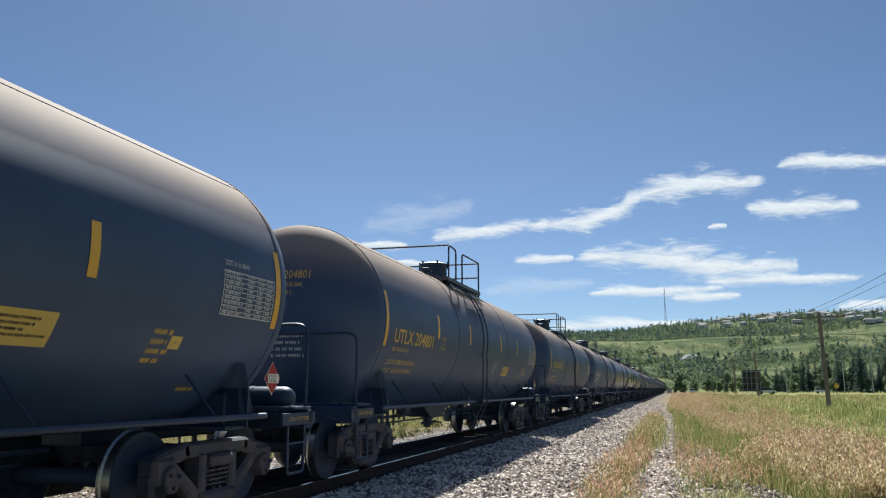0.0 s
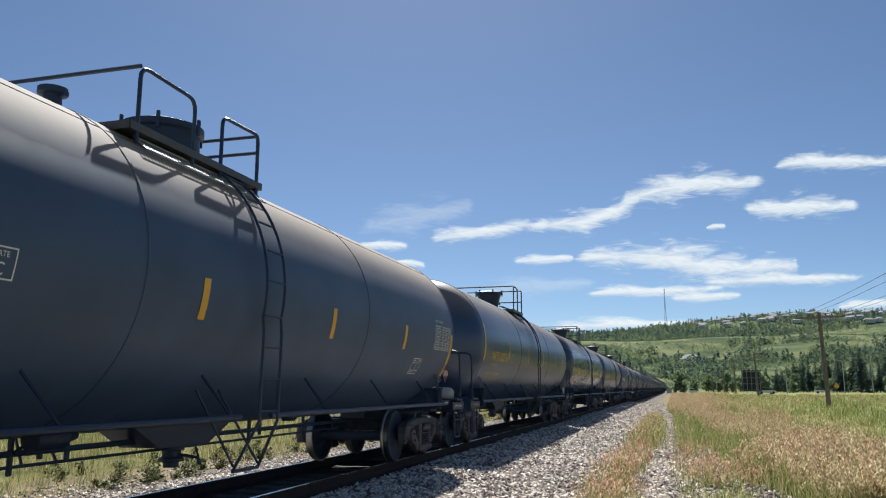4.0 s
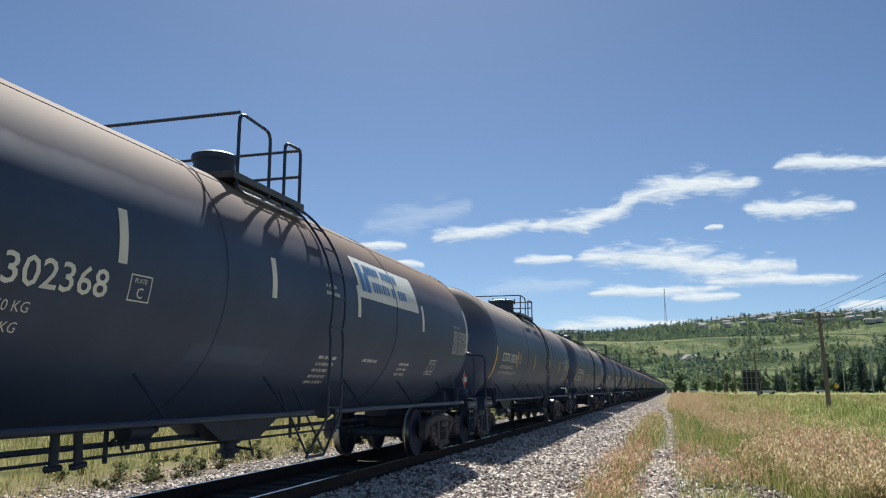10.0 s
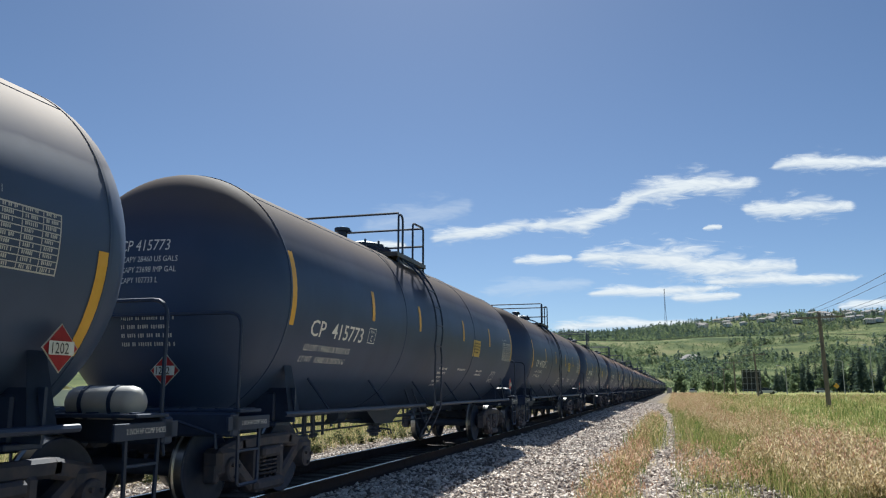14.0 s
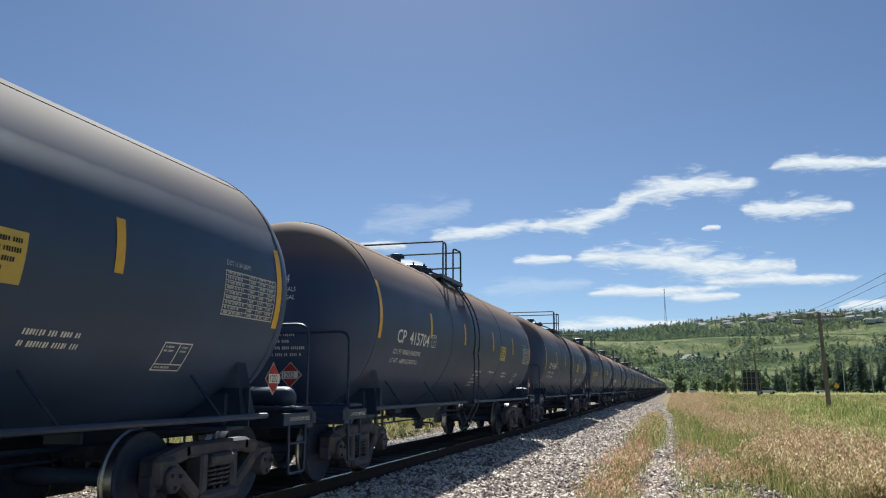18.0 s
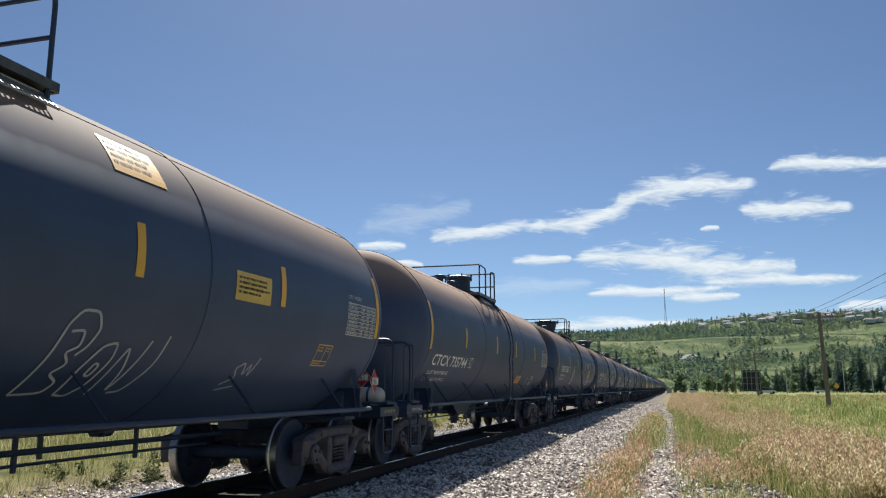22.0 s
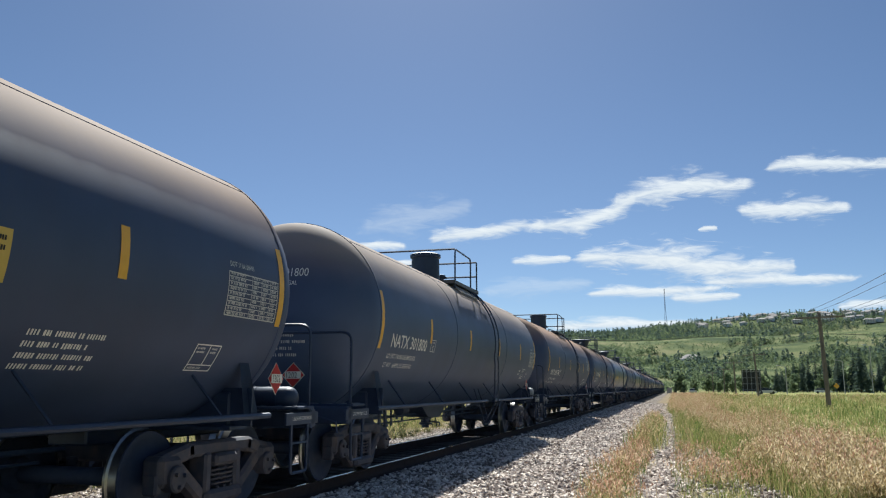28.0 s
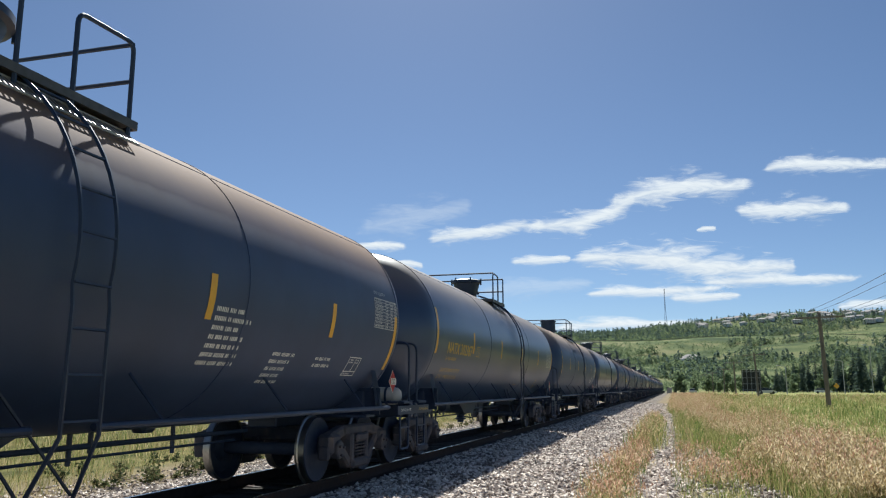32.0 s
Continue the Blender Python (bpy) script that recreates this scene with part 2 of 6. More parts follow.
    bn = n.new("ShaderNodeBump")
    bn.inputs["Strength"].default_value, bn.inputs["Distance"].default_value = 0.7, 0.04
    l.new(math_node("ADD", vor.outputs["Distance"], noise_tex(6.0)), bn.inputs["Height"])
    l.new(bn.outputs["Normal"], b.inputs["Normal"])
    return m


def let_light_through(m, share):
    """Thin blades and leaves pass part of the sun's light."""
    n, l = m.node_tree.nodes, m.node_tree.links
    t = n.new("ShaderNodeBsdfTranslucent")
    l.new(n["Color Ramp"].outputs["Color"], t.inputs["Color"])
    x = n.new("ShaderNodeMixShader")
    x.inputs["Fac"].default_value = share
    l.new(n["Principled BSDF"].outputs[0], x.inputs[1])
    l.new(t.outputs[0], x.inputs[2])
    l.new(x.outputs[0], n["Material Output"].inputs["Surface"])


for blade in (GRASS_DRY, GRASS_PINK, GRASS_PALE, GRASS_GREEN, WEED):
    let_light_through(blade, 0.5)
for blade in (LEAF_DARK, LEAF_MID):
    let_light_through(blade, 0.5)
GROUND = ground_material()


# ---- mesh helpers ----
def mesh_of(name, bm, mat, smooth=False):
    me = bpy.data.meshes.new(name)
    bm.normal_update()
    bm.to_mesh(me)
    bm.free()
    me.materials.append(mat)
    if smooth:
        me.polygons.foreach_set("use_smooth", [True] * len(me.polygons))
        me.set_sharp_from_angle(angle=radians(40))
    return me


def piece(name, me, parent, m=None, label=""):
    """One more object on a mesh that others share."""
    ob = new(name, me)
    ob.parent = parent
    if m is not None:
        ob.matrix_basis = m
    if label:
        ob["label"] = label
    return ob


def part(name, bm, mat, parent, label="", smooth=False):
    return piece(name, mesh_of(name, bm, mat, smooth), parent, None, label)


def root(name, m, label, category, group="", kind=""):
    ob = new(name)
    ob.empty_display_size = 0.3
    ob.matrix_basis = m
    return tagged(ob, label, category, group, kind)


def box(bm, c, s, m=None, bevel=0.0):
    g = bmesh.ops.create_cube(bm, size=1.0)["verts"]
    t = Matrix.Translation(c) @ (m or Matrix()) @ Matrix.Diagonal((*s, 1))
    bmesh.ops.transform(bm, matrix=t, verts=g)
    if bevel:
        es = list({e for v in g for e in v.link_edges})
        bmesh.ops.bevel(bm, geom=es, offset=bevel, segments=1, affect="EDGES")
    return bm


def ring_frames(pts):
    out = []
    for k, p in enumerate(pts):
        a, b = pts[max(k - 1, 0)], pts[min(k + 1, len(pts) - 1)]
        out.append((p, (b - a).normalized()))
    return out


def tube(bm, pts, r, seg=6, r_end=None):
    """A round bar along a line of points."""
    pts = [Vector(p) for p in pts]
    rings = []
    ref = None
    for k, (p, d) in enumerate(ring_frames(pts)):
        if ref is None:
            ref = d.orthogonal().normalized()
        ref = (ref - d * ref.dot(d)).normalized()
        s = d.cross(ref)
        rad = r if r_end is None else r + (r_end - r) * k / (len(pts) - 1)
        rings.append([bm.verts.new(p + (ref * math.cos(a) + s * math.sin(a)) * rad) for a in (2 * math.pi * j / seg for j in range(seg))])
    for q, w in zip(rings, rings[1:]):
        for j in range(seg):
            bm.faces.new((q[j], q[(j + 1) % seg], w[(j + 1) % seg], w[j]))
    bm.faces.new(rings[0][::-1])
    bm.faces.new(rings[-1])
    return bm


def rounded(pts, r, n=4):
    """The line with its inner corners rounded off."""
    pts = [Vector(p) for p in pts]
    out = [pts[0]]
    for a, p, b in zip(pts, pts[1:], pts[2:]):
        u, v = (a - p), (b - p)
        d = min(r, u.length * 0.45, v.length * 0.45)
        s, e = p + u.normalized() * d, p + v.normalized() * d
        for k in range(n + 1):
            t = k / n
            out.append(s * (1 - t) ** 2 + p * 2 * t * (1 - t) + e * t ** 2)
    return out + [pts[-1]]


def lathe(bm, profile, axis="Y", c=(0, 0, 0), seg=24, caps=True):
    """Turn a profile of (along, radius) about an axis through c."""
    rings = []
    for a, r in profile:
        ring = []
        for j in range(seg):
            w = 2 * math.pi * j / seg
            q = {"Y": (r * math.cos(w), a, r * math.sin(w)), "Z": (r * math.cos(w), r * math.sin(w), a), "X": (a, r * math.cos(w), r * math.sin(w))}[axis]
            ring.append(bm.verts.new(Vector(c) + Vector(q)))
        rings.append(ring)
    for q, w in zip(rings, rings[1:]):
        for j in range(seg):
            bm.faces.new((q[j], q[(j + 1) % seg], w[(j + 1) % seg], w[j]))
    if caps:
        bm.faces.new(rings[0])
        bm.faces.new(rings[-1][::-1])
    bmesh.ops.recalc_face_normals(bm, faces=bm.faces[-(len(rings) - 1) * seg - 2:])
    return bm


MESHES = {}


def shared(key, make, mat, smooth=False):
    """A mesh built once and used by all alike pieces."""
    k = (key, mat.name)
    if k not in MESHES:
        MESHES[k] = mesh_of(key, make(), mat, smooth)
    return MESHES[k]


# ---- ground ----
TRACK = -5.74


def smooth01(v, lo, hi):
    t = min(max((v - lo) / (hi - lo), 0.0), 1.0)
    return t * t * (3 - 2 * t)


def crest(az):
    """Rise of the skyline, as a slope, over the bearing east of the line."""
    return 0.064 + 0.018 * smooth01(az, -0.13, 0.16)


def ground_z(x, y):
    u = abs(x - TRACK)
    z = -0.185 - 0.175 * smooth01(u, 1.5, 3.0)
    if x > TRACK:
        z += 0.34 * smooth01(x, 2.0, 9.0) * smooth01(y, 12, 45)
    else:
        z -= 0.25 * smooth01(u, 2.6, 4.5) - 0.12 * smooth01(u, 5.0, 6.2) + 0.5 * smooth01(u, 9, 60)
    if u > 3.2:
        z += 0.05 * noise.noise((x * 0.35, y * 0.35, 0))
    d = math.hypot(x, y)
    if d > 250:
        k = smooth01(d, 250, 420)
        z += k * 3.0 * noise.noise((x * 0.01, y * 0.01, 4))
        az = math.atan2(x, max(y, 1.0))
        low = 0.022 * 1000 * smooth01(d, 420, 760) + 38 * smooth01(d, 760, 1020)
        top = crest(az) * 1650 - 60
        z += low + top * smooth01(d, 1060, 1650) - 40 * smooth01(d, 1750, 2600)
        z += 7 * noise.noise((x * 0.004, y * 0.004, 9)) * smooth01(d, 500, 1000)
    return z


def graded(stops):
    out = []
    for (a, n), (b, _) in zip(stops, stops[1:]):
        out += [a + (b - a) * k / n for k in range(n)]
    return out + [stops[-1][0]]


def build_ground():
    xs = graded([(-2600, 16), (-400, 16), (-60, 18), (-14, 40), (6, 14), (20, 16), (100, 34), (600, 44), (2600, 0)])
    ys = graded([(-400, 8), (-20, 10), (5, 50), (40, 22), (120, 20), (420, 50), (1800, 20), (4200, 0)])
    verts = [(x, y, ground_z(x, y)) for y in ys for x in xs]
    w = len(xs)
    faces = [(j * w + i, j * w + i + 1, (j + 1) * w + i + 1, (j + 1) * w + i) for j in range(len(ys) - 1) for i in range(w - 1)]
    me = bpy.data.meshes.new("ground")
    me.from_pydata(verts, [], faces)
    me.materials.append(GROUND)
    me.polygons.foreach_set("use_smooth", [True] * len(faces))
    tagged(new("ground", me), "gravel trackside and grassy field rising to a green hillside", "ground", kind="structure")


build_ground()


# ---- track ----
def build_track():
    track = root("railway_track", pose(TRACK, 0, 0), "single railway track of worn steel rails on timber ties", "railway track", kind="structure")
    shape = [(-0.075, -0.178), (0.075, -0.178), (0.075, -0.165), (0.012, -0.145), (0.012, -0.045), (0.036, -0.035), (0.036, -0.006), (0.028, -0.001), (-0.028, -0.001), (-0.036, -0.006), (-0.036, -0.035), (-0.012, -0.045), (-0.012, -0.145), (-0.075, -0.165)]
    for side in (-0.735, 0.735):
        bm = bmesh.new()
        ends = [[bm.verts.new((side + x, y, z)) for x, z in shape] for y in (-60.0, 700.0)]
        for j in range(len(shape)):
            k = (j + 1) % len(shape)
            bm.faces.new((ends[0][j], ends[0][k], ends[1][k], ends[1][j]))
        part("rail", bm, RAIL_RUST, track, "rusty steel rail")
        bm = bmesh.new()
        box(bm, (side, 320, 0.0), (0.05, 760, 0.002))
        part("rail_head", bm, RAIL_TOP, track, "bright worn running surface")
    tie = shared("tie", lambda: box(bmesh.new(), (0, 0, -0.245), (2.55, 0.23, 0.15), bevel=0.012), TIE_WOOD)
    plate = shared("tie_plate", lambda: box(bmesh.new(), (0, 0, -0.172), (0.36, 0.2, 0.016), bevel=0.004), RAIL_RUST)
    for k in range(150):
        t = piece("tie", tie, track, pose(random.uniform(-0.03, 0.03), 2 + k * 0.55, 0, 0, 0, random.uniform(-1, 1)))
        if k < 70:
            for side in (-0.735, 0.735):
                piece("tie_plate", plate, t, pose(side, 0, 0))
    bm = bmesh.new()
    for k in range(150, 700):
        box(bm, (0, 2 + k * 0.55, -0.245), (2.55, 0.23, 0.15))
    tagged(part("far_ties", bm, TIE_WOOD, track), kind="stuff")


build_track()


# ---- tank cars ----
R_TANK, Z_TANK, HALF = 1.52, 2.40, 6.62


def on_tank(y, deg, out=0.0):
    a = radians(deg)
    return Vector(((R_TANK + out) * math.cos(a), y, Z_TANK + (R_TANK + out) * math.sin(a)))


def tank_shell(half):
    def make():
        prof = []
        for k in range(13):
            a = math.pi / 2 * k / 12
            prof.append((-half - 0.84 * math.cos(a), max(R_TANK * math.sin(a), 0.02)))
        n = 7
        for k in range(1, n):
            y = -half + 2 * half * k / n
            prof.append((y, R_TANK))
        for k in range(13):
            a = math.pi / 2 * (1 - k / 12)
            prof.append((half + 0.84 * math.cos(a), max(R_TANK * math.sin(a), 0.02)))
        return lathe(bmesh.new(), prof, "Y", (0, 0, Z_TANK), 72)
    return make


def arc_line(y, a0, a1, out, n=12):
    return [on_tank(y, a0 + (a1 - a0) * k / n, out) for k in range(n + 1)]


def seam(y):
    def make():
        return lathe(bmesh.new(), [(-0.022, R_TANK - 0.002), (-0.018, R_TANK + 0.007), (0.018, R_TANK + 0.007), (0.022, R_TANK - 0.002)], "Y", (0, 0, Z_TANK), 72, caps=False)
    return make


def ladder_rail(y):
    """One stile, from the walkway down round the tank to the foot."""
    return lambda: tube(bmesh.new(), arc_line(y, 78, -12, 0.10, 16) + [Vector((1.60, y, 1.9)), Vector((1.58, y, 0.97)), Vector((1.33, y * 1.3, 0.47))], 0.018, 5)


def ladder_brace(y):
    return lambda: tube(bmesh.new(), [(1.22, y - 0.62, 1.3), (1.33, y * 1.25, 0.52)], 0.014, 5)


def side_frame():
    """Cast truck side frame: arched top, tension member, columns and pedestal jaws."""
    bm = bmesh.new()
    t = 0.16
    box(bm, (0, 0, 0.70), (t, 1.25, 0.15), bevel=0.03)
    for s in (-1, 1):
        box(bm, (0, s * 0.76, 0.655), (t, 0.52, 0.16), pose(0, 0, 0, -s * 11), 0.03)
        box(bm, (0, s * 0.94, 0.53), (t + 0.08, 0.36, 0.30), bevel=0.05)
        box(bm, (0, s * 1.09, 0.42), (t, 0.09, 0.20), bevel=0.02)
        box(bm, (0, s * 0.56, 0.40), (t, 0.66, 0.15), pose(0, 0, 0, s * 36), 0.03)
        box(bm, (0, s * 0.29, 0.45), (t + 0.05, 0.12, 0.42), bevel=0.025)
    box(bm, (0, 0, 0.215), (t + 0.12, 0.70, 0.14), bevel=0.04)
    box(bm, (0.02, 0, 0.585), (t + 0.1, 0.42, 0.12), bevel=0.03)
    return bm


def springs():
    bm = bmesh.new()
    for y in (-0.13, 0.0, 0.13):
        for x in (-0.03, 0.06):
            pts = [Vector((x + 0.055 * math.cos(a), y + 0.055 * math.sin(a), 0.30 + 0.23 * a / (2 * math.pi * 5))) for a in (2 * math.pi * 5 * k / 40 for k in range(41))]
            tube(bm, pts, 0.014, 4)
    return bm


def bearing_cap():
    bm = lathe(bmesh.new(), [(-0.07, 0.13), (0.05, 0.13), (0.065, 0.115), (0.07, 0.06)], "X", (0, 0, 0), 16)
    for k in range(3):
        a = 2 * math.pi * k / 3 + 0.4
        lathe(bm, [(0.05, 0.022), (0.10, 0.022)], "X", (0, 0.075 * math.cos(a), 0.075 * math.sin(a)), 6)
    return bm


def wheel(side):
    def make():
        p = [(-0.065, 0.10), (-0.05, 0.16), (0.02, 0.20), (0.02, 0.36), (-0.05, 0.40), (-0.062, 0.45)]
        q = [(0.045, 0.452), (0.062, 0.44), (0.062, 0.395), (0.045, 0.37), (0.045, 0.20), (0.08, 0.15), (0.085, 0.10)]
        return lathe(bmesh.new(), [(s * side, r) for s, r in p + q], "X", (0, 0, 0), 36)
    return make


def tread(side):
    def make():
        return lathe(bmesh.new(), [(-0.075 * side, 0.452), (-0.07 * side, 0.482), (-0.045 * side, 0.482), (-0.03 * side, 0.459), (0.055 * side, 0.456)], "X", (0, 0, 0), 36, caps=False)
    return make


def axle():
    return lathe(bmesh.new(), [(-1.02, 0.075), (-0.8, 0.085), (-0.6, 0.1), (0, 0.085), (0.6, 0.1), (0.8, 0.085), (1.02, 0.075)], "X", (0, 0, 0), 14)


def bolster():
    bm = bmesh.new()
    box(bm, (0, 0, 0.62), (1.9, 0.34, 0.2), bevel=0.03)
    lathe(bm, [(0.7, 0.2), (0.78, 0.2)], "Z", (0, 0, 0), 16)
    for s in (-1, 1):
        box(bm, (0, s * 0.42, 0.42), (1.5, 0.07, 0.12), bevel=0.01)
        box(bm, (0.45, s * 0.47, 0.44), (0.12, 0.07, 0.32), bevel=0.02)
        box(bm, (-0.45, s * 0.47, 0.44), (0.12, 0.07, 0.32), bevel=0.02)
    return bm


WHEELSETS = ([], [])


def add_truck(car, y):
    t = piece("truck", shared("truck", bolster, STEEL_GRIMY), car, pose(0, y, 0), "dirty cast-steel two-axle truck")
    for s in (-1, 1):
        piece("side_frame", shared("side_frame", side_frame, STEEL_GRIMY), t, pose(s * 0.99, 0, 0))
        tagged(piece("spring_nest", shared("springs", springs, STEEL_GRIMY, True), t, pose(s * 0.99, 0, 0)), kind="stuff")
        for e in (-1, 1):
            piece("bearing_cap", shared("bearing_cap", bearing_cap, STEEL_GRIMY, True), t, pose(s * 1.09, e * 0.889, 0.457, 0, 0, 0 if s > 0 else 180))
    for e, ws in ((-1, WHEELSETS[0]), (1, WHEELSETS[1])):
        key = "wheelset"
        if key not in MESHES:
            bm = axle()
            for s in (-1, 1):
                w = wheel(s)()
                bmesh.ops.translate(w, verts=w.verts, vec=(s * 0.735, 0, 0))
                tmp = bpy.data.meshes.new("wheel_half")
                w.to_mesh(tmp)
                w.free()
                bm.from_mesh(tmp)
                bpy.data.meshes.remove(tmp)
            n_dark = len(bm.faces)
            for s in (-1, 1):
                w = tread(s)()
                bmesh.ops.translate(w, verts=w.verts, vec=(s * 0.735, 0, 0))
                tmp = bpy.data.meshes.new("tread_half")
                w.to_mesh(tmp)
                w.free()
                bm.from_mesh(tmp)
                bpy.data.meshes.remove(tmp)
            bm.faces.ensure_lookup_table()
            for f in bm.faces[n_dark:]:
                f.material_index = 1
            me = mesh_of("wheelset", bm, WHEEL_STEEL, True)
            me.materials.append(TREAD)
            MESHES[key] = me
        ws.append(piece("wheelset", MESHES[key], t, pose(0, e * 0.889, 0.457), "steel wheels on an axle with bright worn treads"))
    return t


def draft_sill(s):
    """Draft sill under one end."""
    return lambda: box(bmesh.new(), (0, s * 6.45, 0.93), (0.46, 2.7, 0.34), bevel=0.02)


def cradle(s):
    """Cross bearer that carries the tank over the truck."""
    def make():
        bm = box(bmesh.new(), (0, s * 6.2, 1.09), (2.3, 0.10, 0.36), bevel=0.02)
        return box(bm, (0, s * 6.2, 0.90), (2.5, 0.36, 0.05), bevel=0.01)
    return make


def end_sill(s):
    return lambda: box(bmesh.new(), (0, s * 7.62, 0.95), (2.9, 0.14, 0.24), bevel=0.02)


def side_bar(s):
    return lambda: box(bmesh.new(), (0, s * 7.33, 0.96), (0.03, 0.85, 0.14), bevel=0.006)


def bolster_plate(s):
    """Tapered web that ties the tank's flank to the side of the cradle."""
    def make():
        bm = bmesh.new()
        lo, hi = (s * 1.40, 0.98), (s * 1.25, 1.75)
        vs = []
        for x, z, w in ((*lo, 0.30), (*hi, 0.16)):
            vs.append([bm.verts.new((x, y, z)) for y in (-w / 2, w / 2)])
        f = bm.faces.new((vs[0][0], vs[0][1], vs[1][1], vs[1][0]))
        r = bmesh.ops.solidify(bm, geom=[f], thickness=0.03)
        box(bm, (s * 1.05, 0, 1.12), (0.7, 0.03, 0.4))
        return bm
    return make


def end_platform(s):
    def make():
        bm = bmesh.new()
        box(bm, (0, s * 7.36, 1.085), (2.95, 0.44, 0.035), bevel=0.008)
        for k in range(14):
            box(bm, (-1.4 + k * 0.215, s * 7.36, 1.108), (0.03, 0.4, 0.012))
        return bm
    return make


def end_rail(s):
    def make():
        return tube(bmesh.new(), rounded([(-1.42, s * 7.54, 1.05), (-1.42, s * 7.54, 2.10), (1.42, s * 7.54, 2.10), (1.42, s * 7.54, 1.05)], 0.16), 0.02, 6)
    return make


def coupler(s):
    def make():
        bm = bmesh.new()
        box(bm, (0, s * 7.8, 0.88), (0.16, 0.62, 0.18), bevel=0.03)
        box(bm, (0.04, s * 8.02, 0.88), (0.34, 0.28, 0.3), bevel=0.05)
        return bm
    return make


def air_hose(s):
    def make():
        return tube(bmesh.new(), rounded([(-0.3, s * 7.8, 0.8), (-0.34, s * 7.95, 0.52), (-0.2, s * 8.12, 0.48)], 0.15), 0.035, 6)
    return make


def cut_lever(s):
    def make():
        return tube(bmesh.new(), [(0.1, s * 7.8, 1.02), (0.9, s * 7.78, 0.98), (1.3, s * 7.75, 0.86), (1.32, s * 7.75, 0.72)], 0.016, 5)
    return make


def stirrup():
    bm = bmesh.new()
    tube(bm, rounded([(0, -0.22, 1.0), (0, -0.2, 0.34), (0, 0.2, 0.34), (0, 0.22, 1.0)], 0.05), 0.02, 5)
    tube(bm, [(0, -0.2, 0.68), (0, 0.2, 0.68)], 0.016, 5)
    return bm


def dome(y, r, top, flare):
    """Manway nozzle with bolted lid."""
    def make():
        bm = bmesh.new()
        z = Z_TANK + R_TANK
        low = r * (0.72 if flare else 1.0)
        lathe(bm, [(z - 0.1, low), (z + 0.04, low), (top - 0.12, r * 0.97), (top - 0.10, r * 1.08), (top - 0.03, r * 1.08), (top, r * 0.9), (top + 0.01, 0.1)], "Z", (0, y, 0), 30)
        return bm
    return make


def valve():
    bm = lathe(bmesh.new(), [(0.0, 0.13), (0.08, 0.13), (0.09, 0.09), (0.2, 0.09), (0.21, 0.14), (0.27, 0.14), (0.29, 0.05)], "Z", (0, 0, 0), 14)
    box(bm, (0.12, 0, 0.2), (0.1, 0.05, 0.05))
    return bm


def front_loop(side, a, b, top):
    """Guard rail from the front post back to the ladder opening."""
    def make():
        x = side * 0.98
        bm = tube(bmesh.new(), rounded([(x, a, 3.6), (x, a, top), (x, b, top - 0.02), (x, b, 3.6)], 0.13)[:], 0.021, 6)
        return bm
    return make


def cross_rail(y, z0, top):
    def make():
        return tube(bmesh.new(), [(-0.98, y, top), (0.98, y, top)], 0.021, 6)
    return make


def rear_loop(side, c, d, top):
    def make():
        x = side * 0.98
        if d - c < 0.1:
            return tube(bmesh.new(), [(x, d, 3.58), (x, d, top)], 0.022, 6)
        return tube(bmesh.new(), rounded([(x, c, 3.62), (x, c, top), (x, d, top + 0.03), (x, d, 3.58)], 0.1), 0.022, 6)
    return make


def walkway(a, d):
    """Open steel walkway panel with frame and cross bars."""
    def make():
        bm = bmesh.new()
        lo, hi = a - 0.12, d + 0.1
        mid, ln = (lo + hi) / 2, hi - lo
        for y in (lo, hi):
            box(bm, (0, y, 0), (0.42, 0.03, 0.08))
        for x in (-0.21, 0.21):
            box(bm, (x, mid, 0), (0.03, ln, 0.08))
        box(bm, (0, mid, -0.005), (0.39, ln - 0.04, 0.012))
        n = int(ln / 0.09)
        for k in range(1, n):
            box(bm, (0, lo + ln * k / n, 0.015), (0.40, 0.035, 0.018))
        return bm
    return make


def side_grating(a, d):
    """Open grating laid against the tank's shoulder below the walkway."""
    def make():
        bm = bmesh.new()
        n = int((d - a) / 0.055)
        for deg in (45.0, 53.0):
            tube(bm, [on_tank(a, deg, 0.055), on_tank(d, deg, 0.055)], 0.012, 4)
        for k in range(n + 1):
            y = a + (d - a) * k / n
            tube(bm, [on_tank(y, 45.0, 0.055), on_tank(y, 53.0, 0.055)], 0.008, 4)
        return bm
    return make


def outlet():
    """Shallow tapered skid under the belly with the outlet valve below it."""
    bm = bmesh.new()
    vs = [[bm.verts.new((x, y, z)) for x in (-0.26, 0.26)] for y, z in ((-1.05, 0.96), (-0.48, 0.66), (0.48, 0.66), (1.1, 0.96))]
    for p, q in zip(vs, vs[1:] + vs[:1]):
        bm.faces.new((p[0], p[1], q[1], q[0]))
    for k in (0, 1):
        bm.faces.new([v[k] for v in (vs if k else vs[::-1])])
    lathe(bm, [(0.66, 0.15), (0.6, 0.15), (0.59, 0.11), (0.52, 0.11), (0.51, 0.15), (0.47, 0.15), (0.46, 0.09), (0.40, 0.09)], "Z", (0, 0.12, 0), 16)
    tube(bm, [(0.1, 0.12, 0.55), (0.34, 0.14, 0.52), (0.36, 0.14, 0.44)], 0.02, 5)
    for k in range(7):
        a = (0.2, 0.3 + 0.02 * k, 0.64 - 0.035 * k)
        b = (0.2, 0.3 + 0.02 * (k + 1), 0.64 - 0.035 * (k + 1))
        tube(bm, [a, b], 0.016 if k % 2 else 0.009, 4)
    return bm


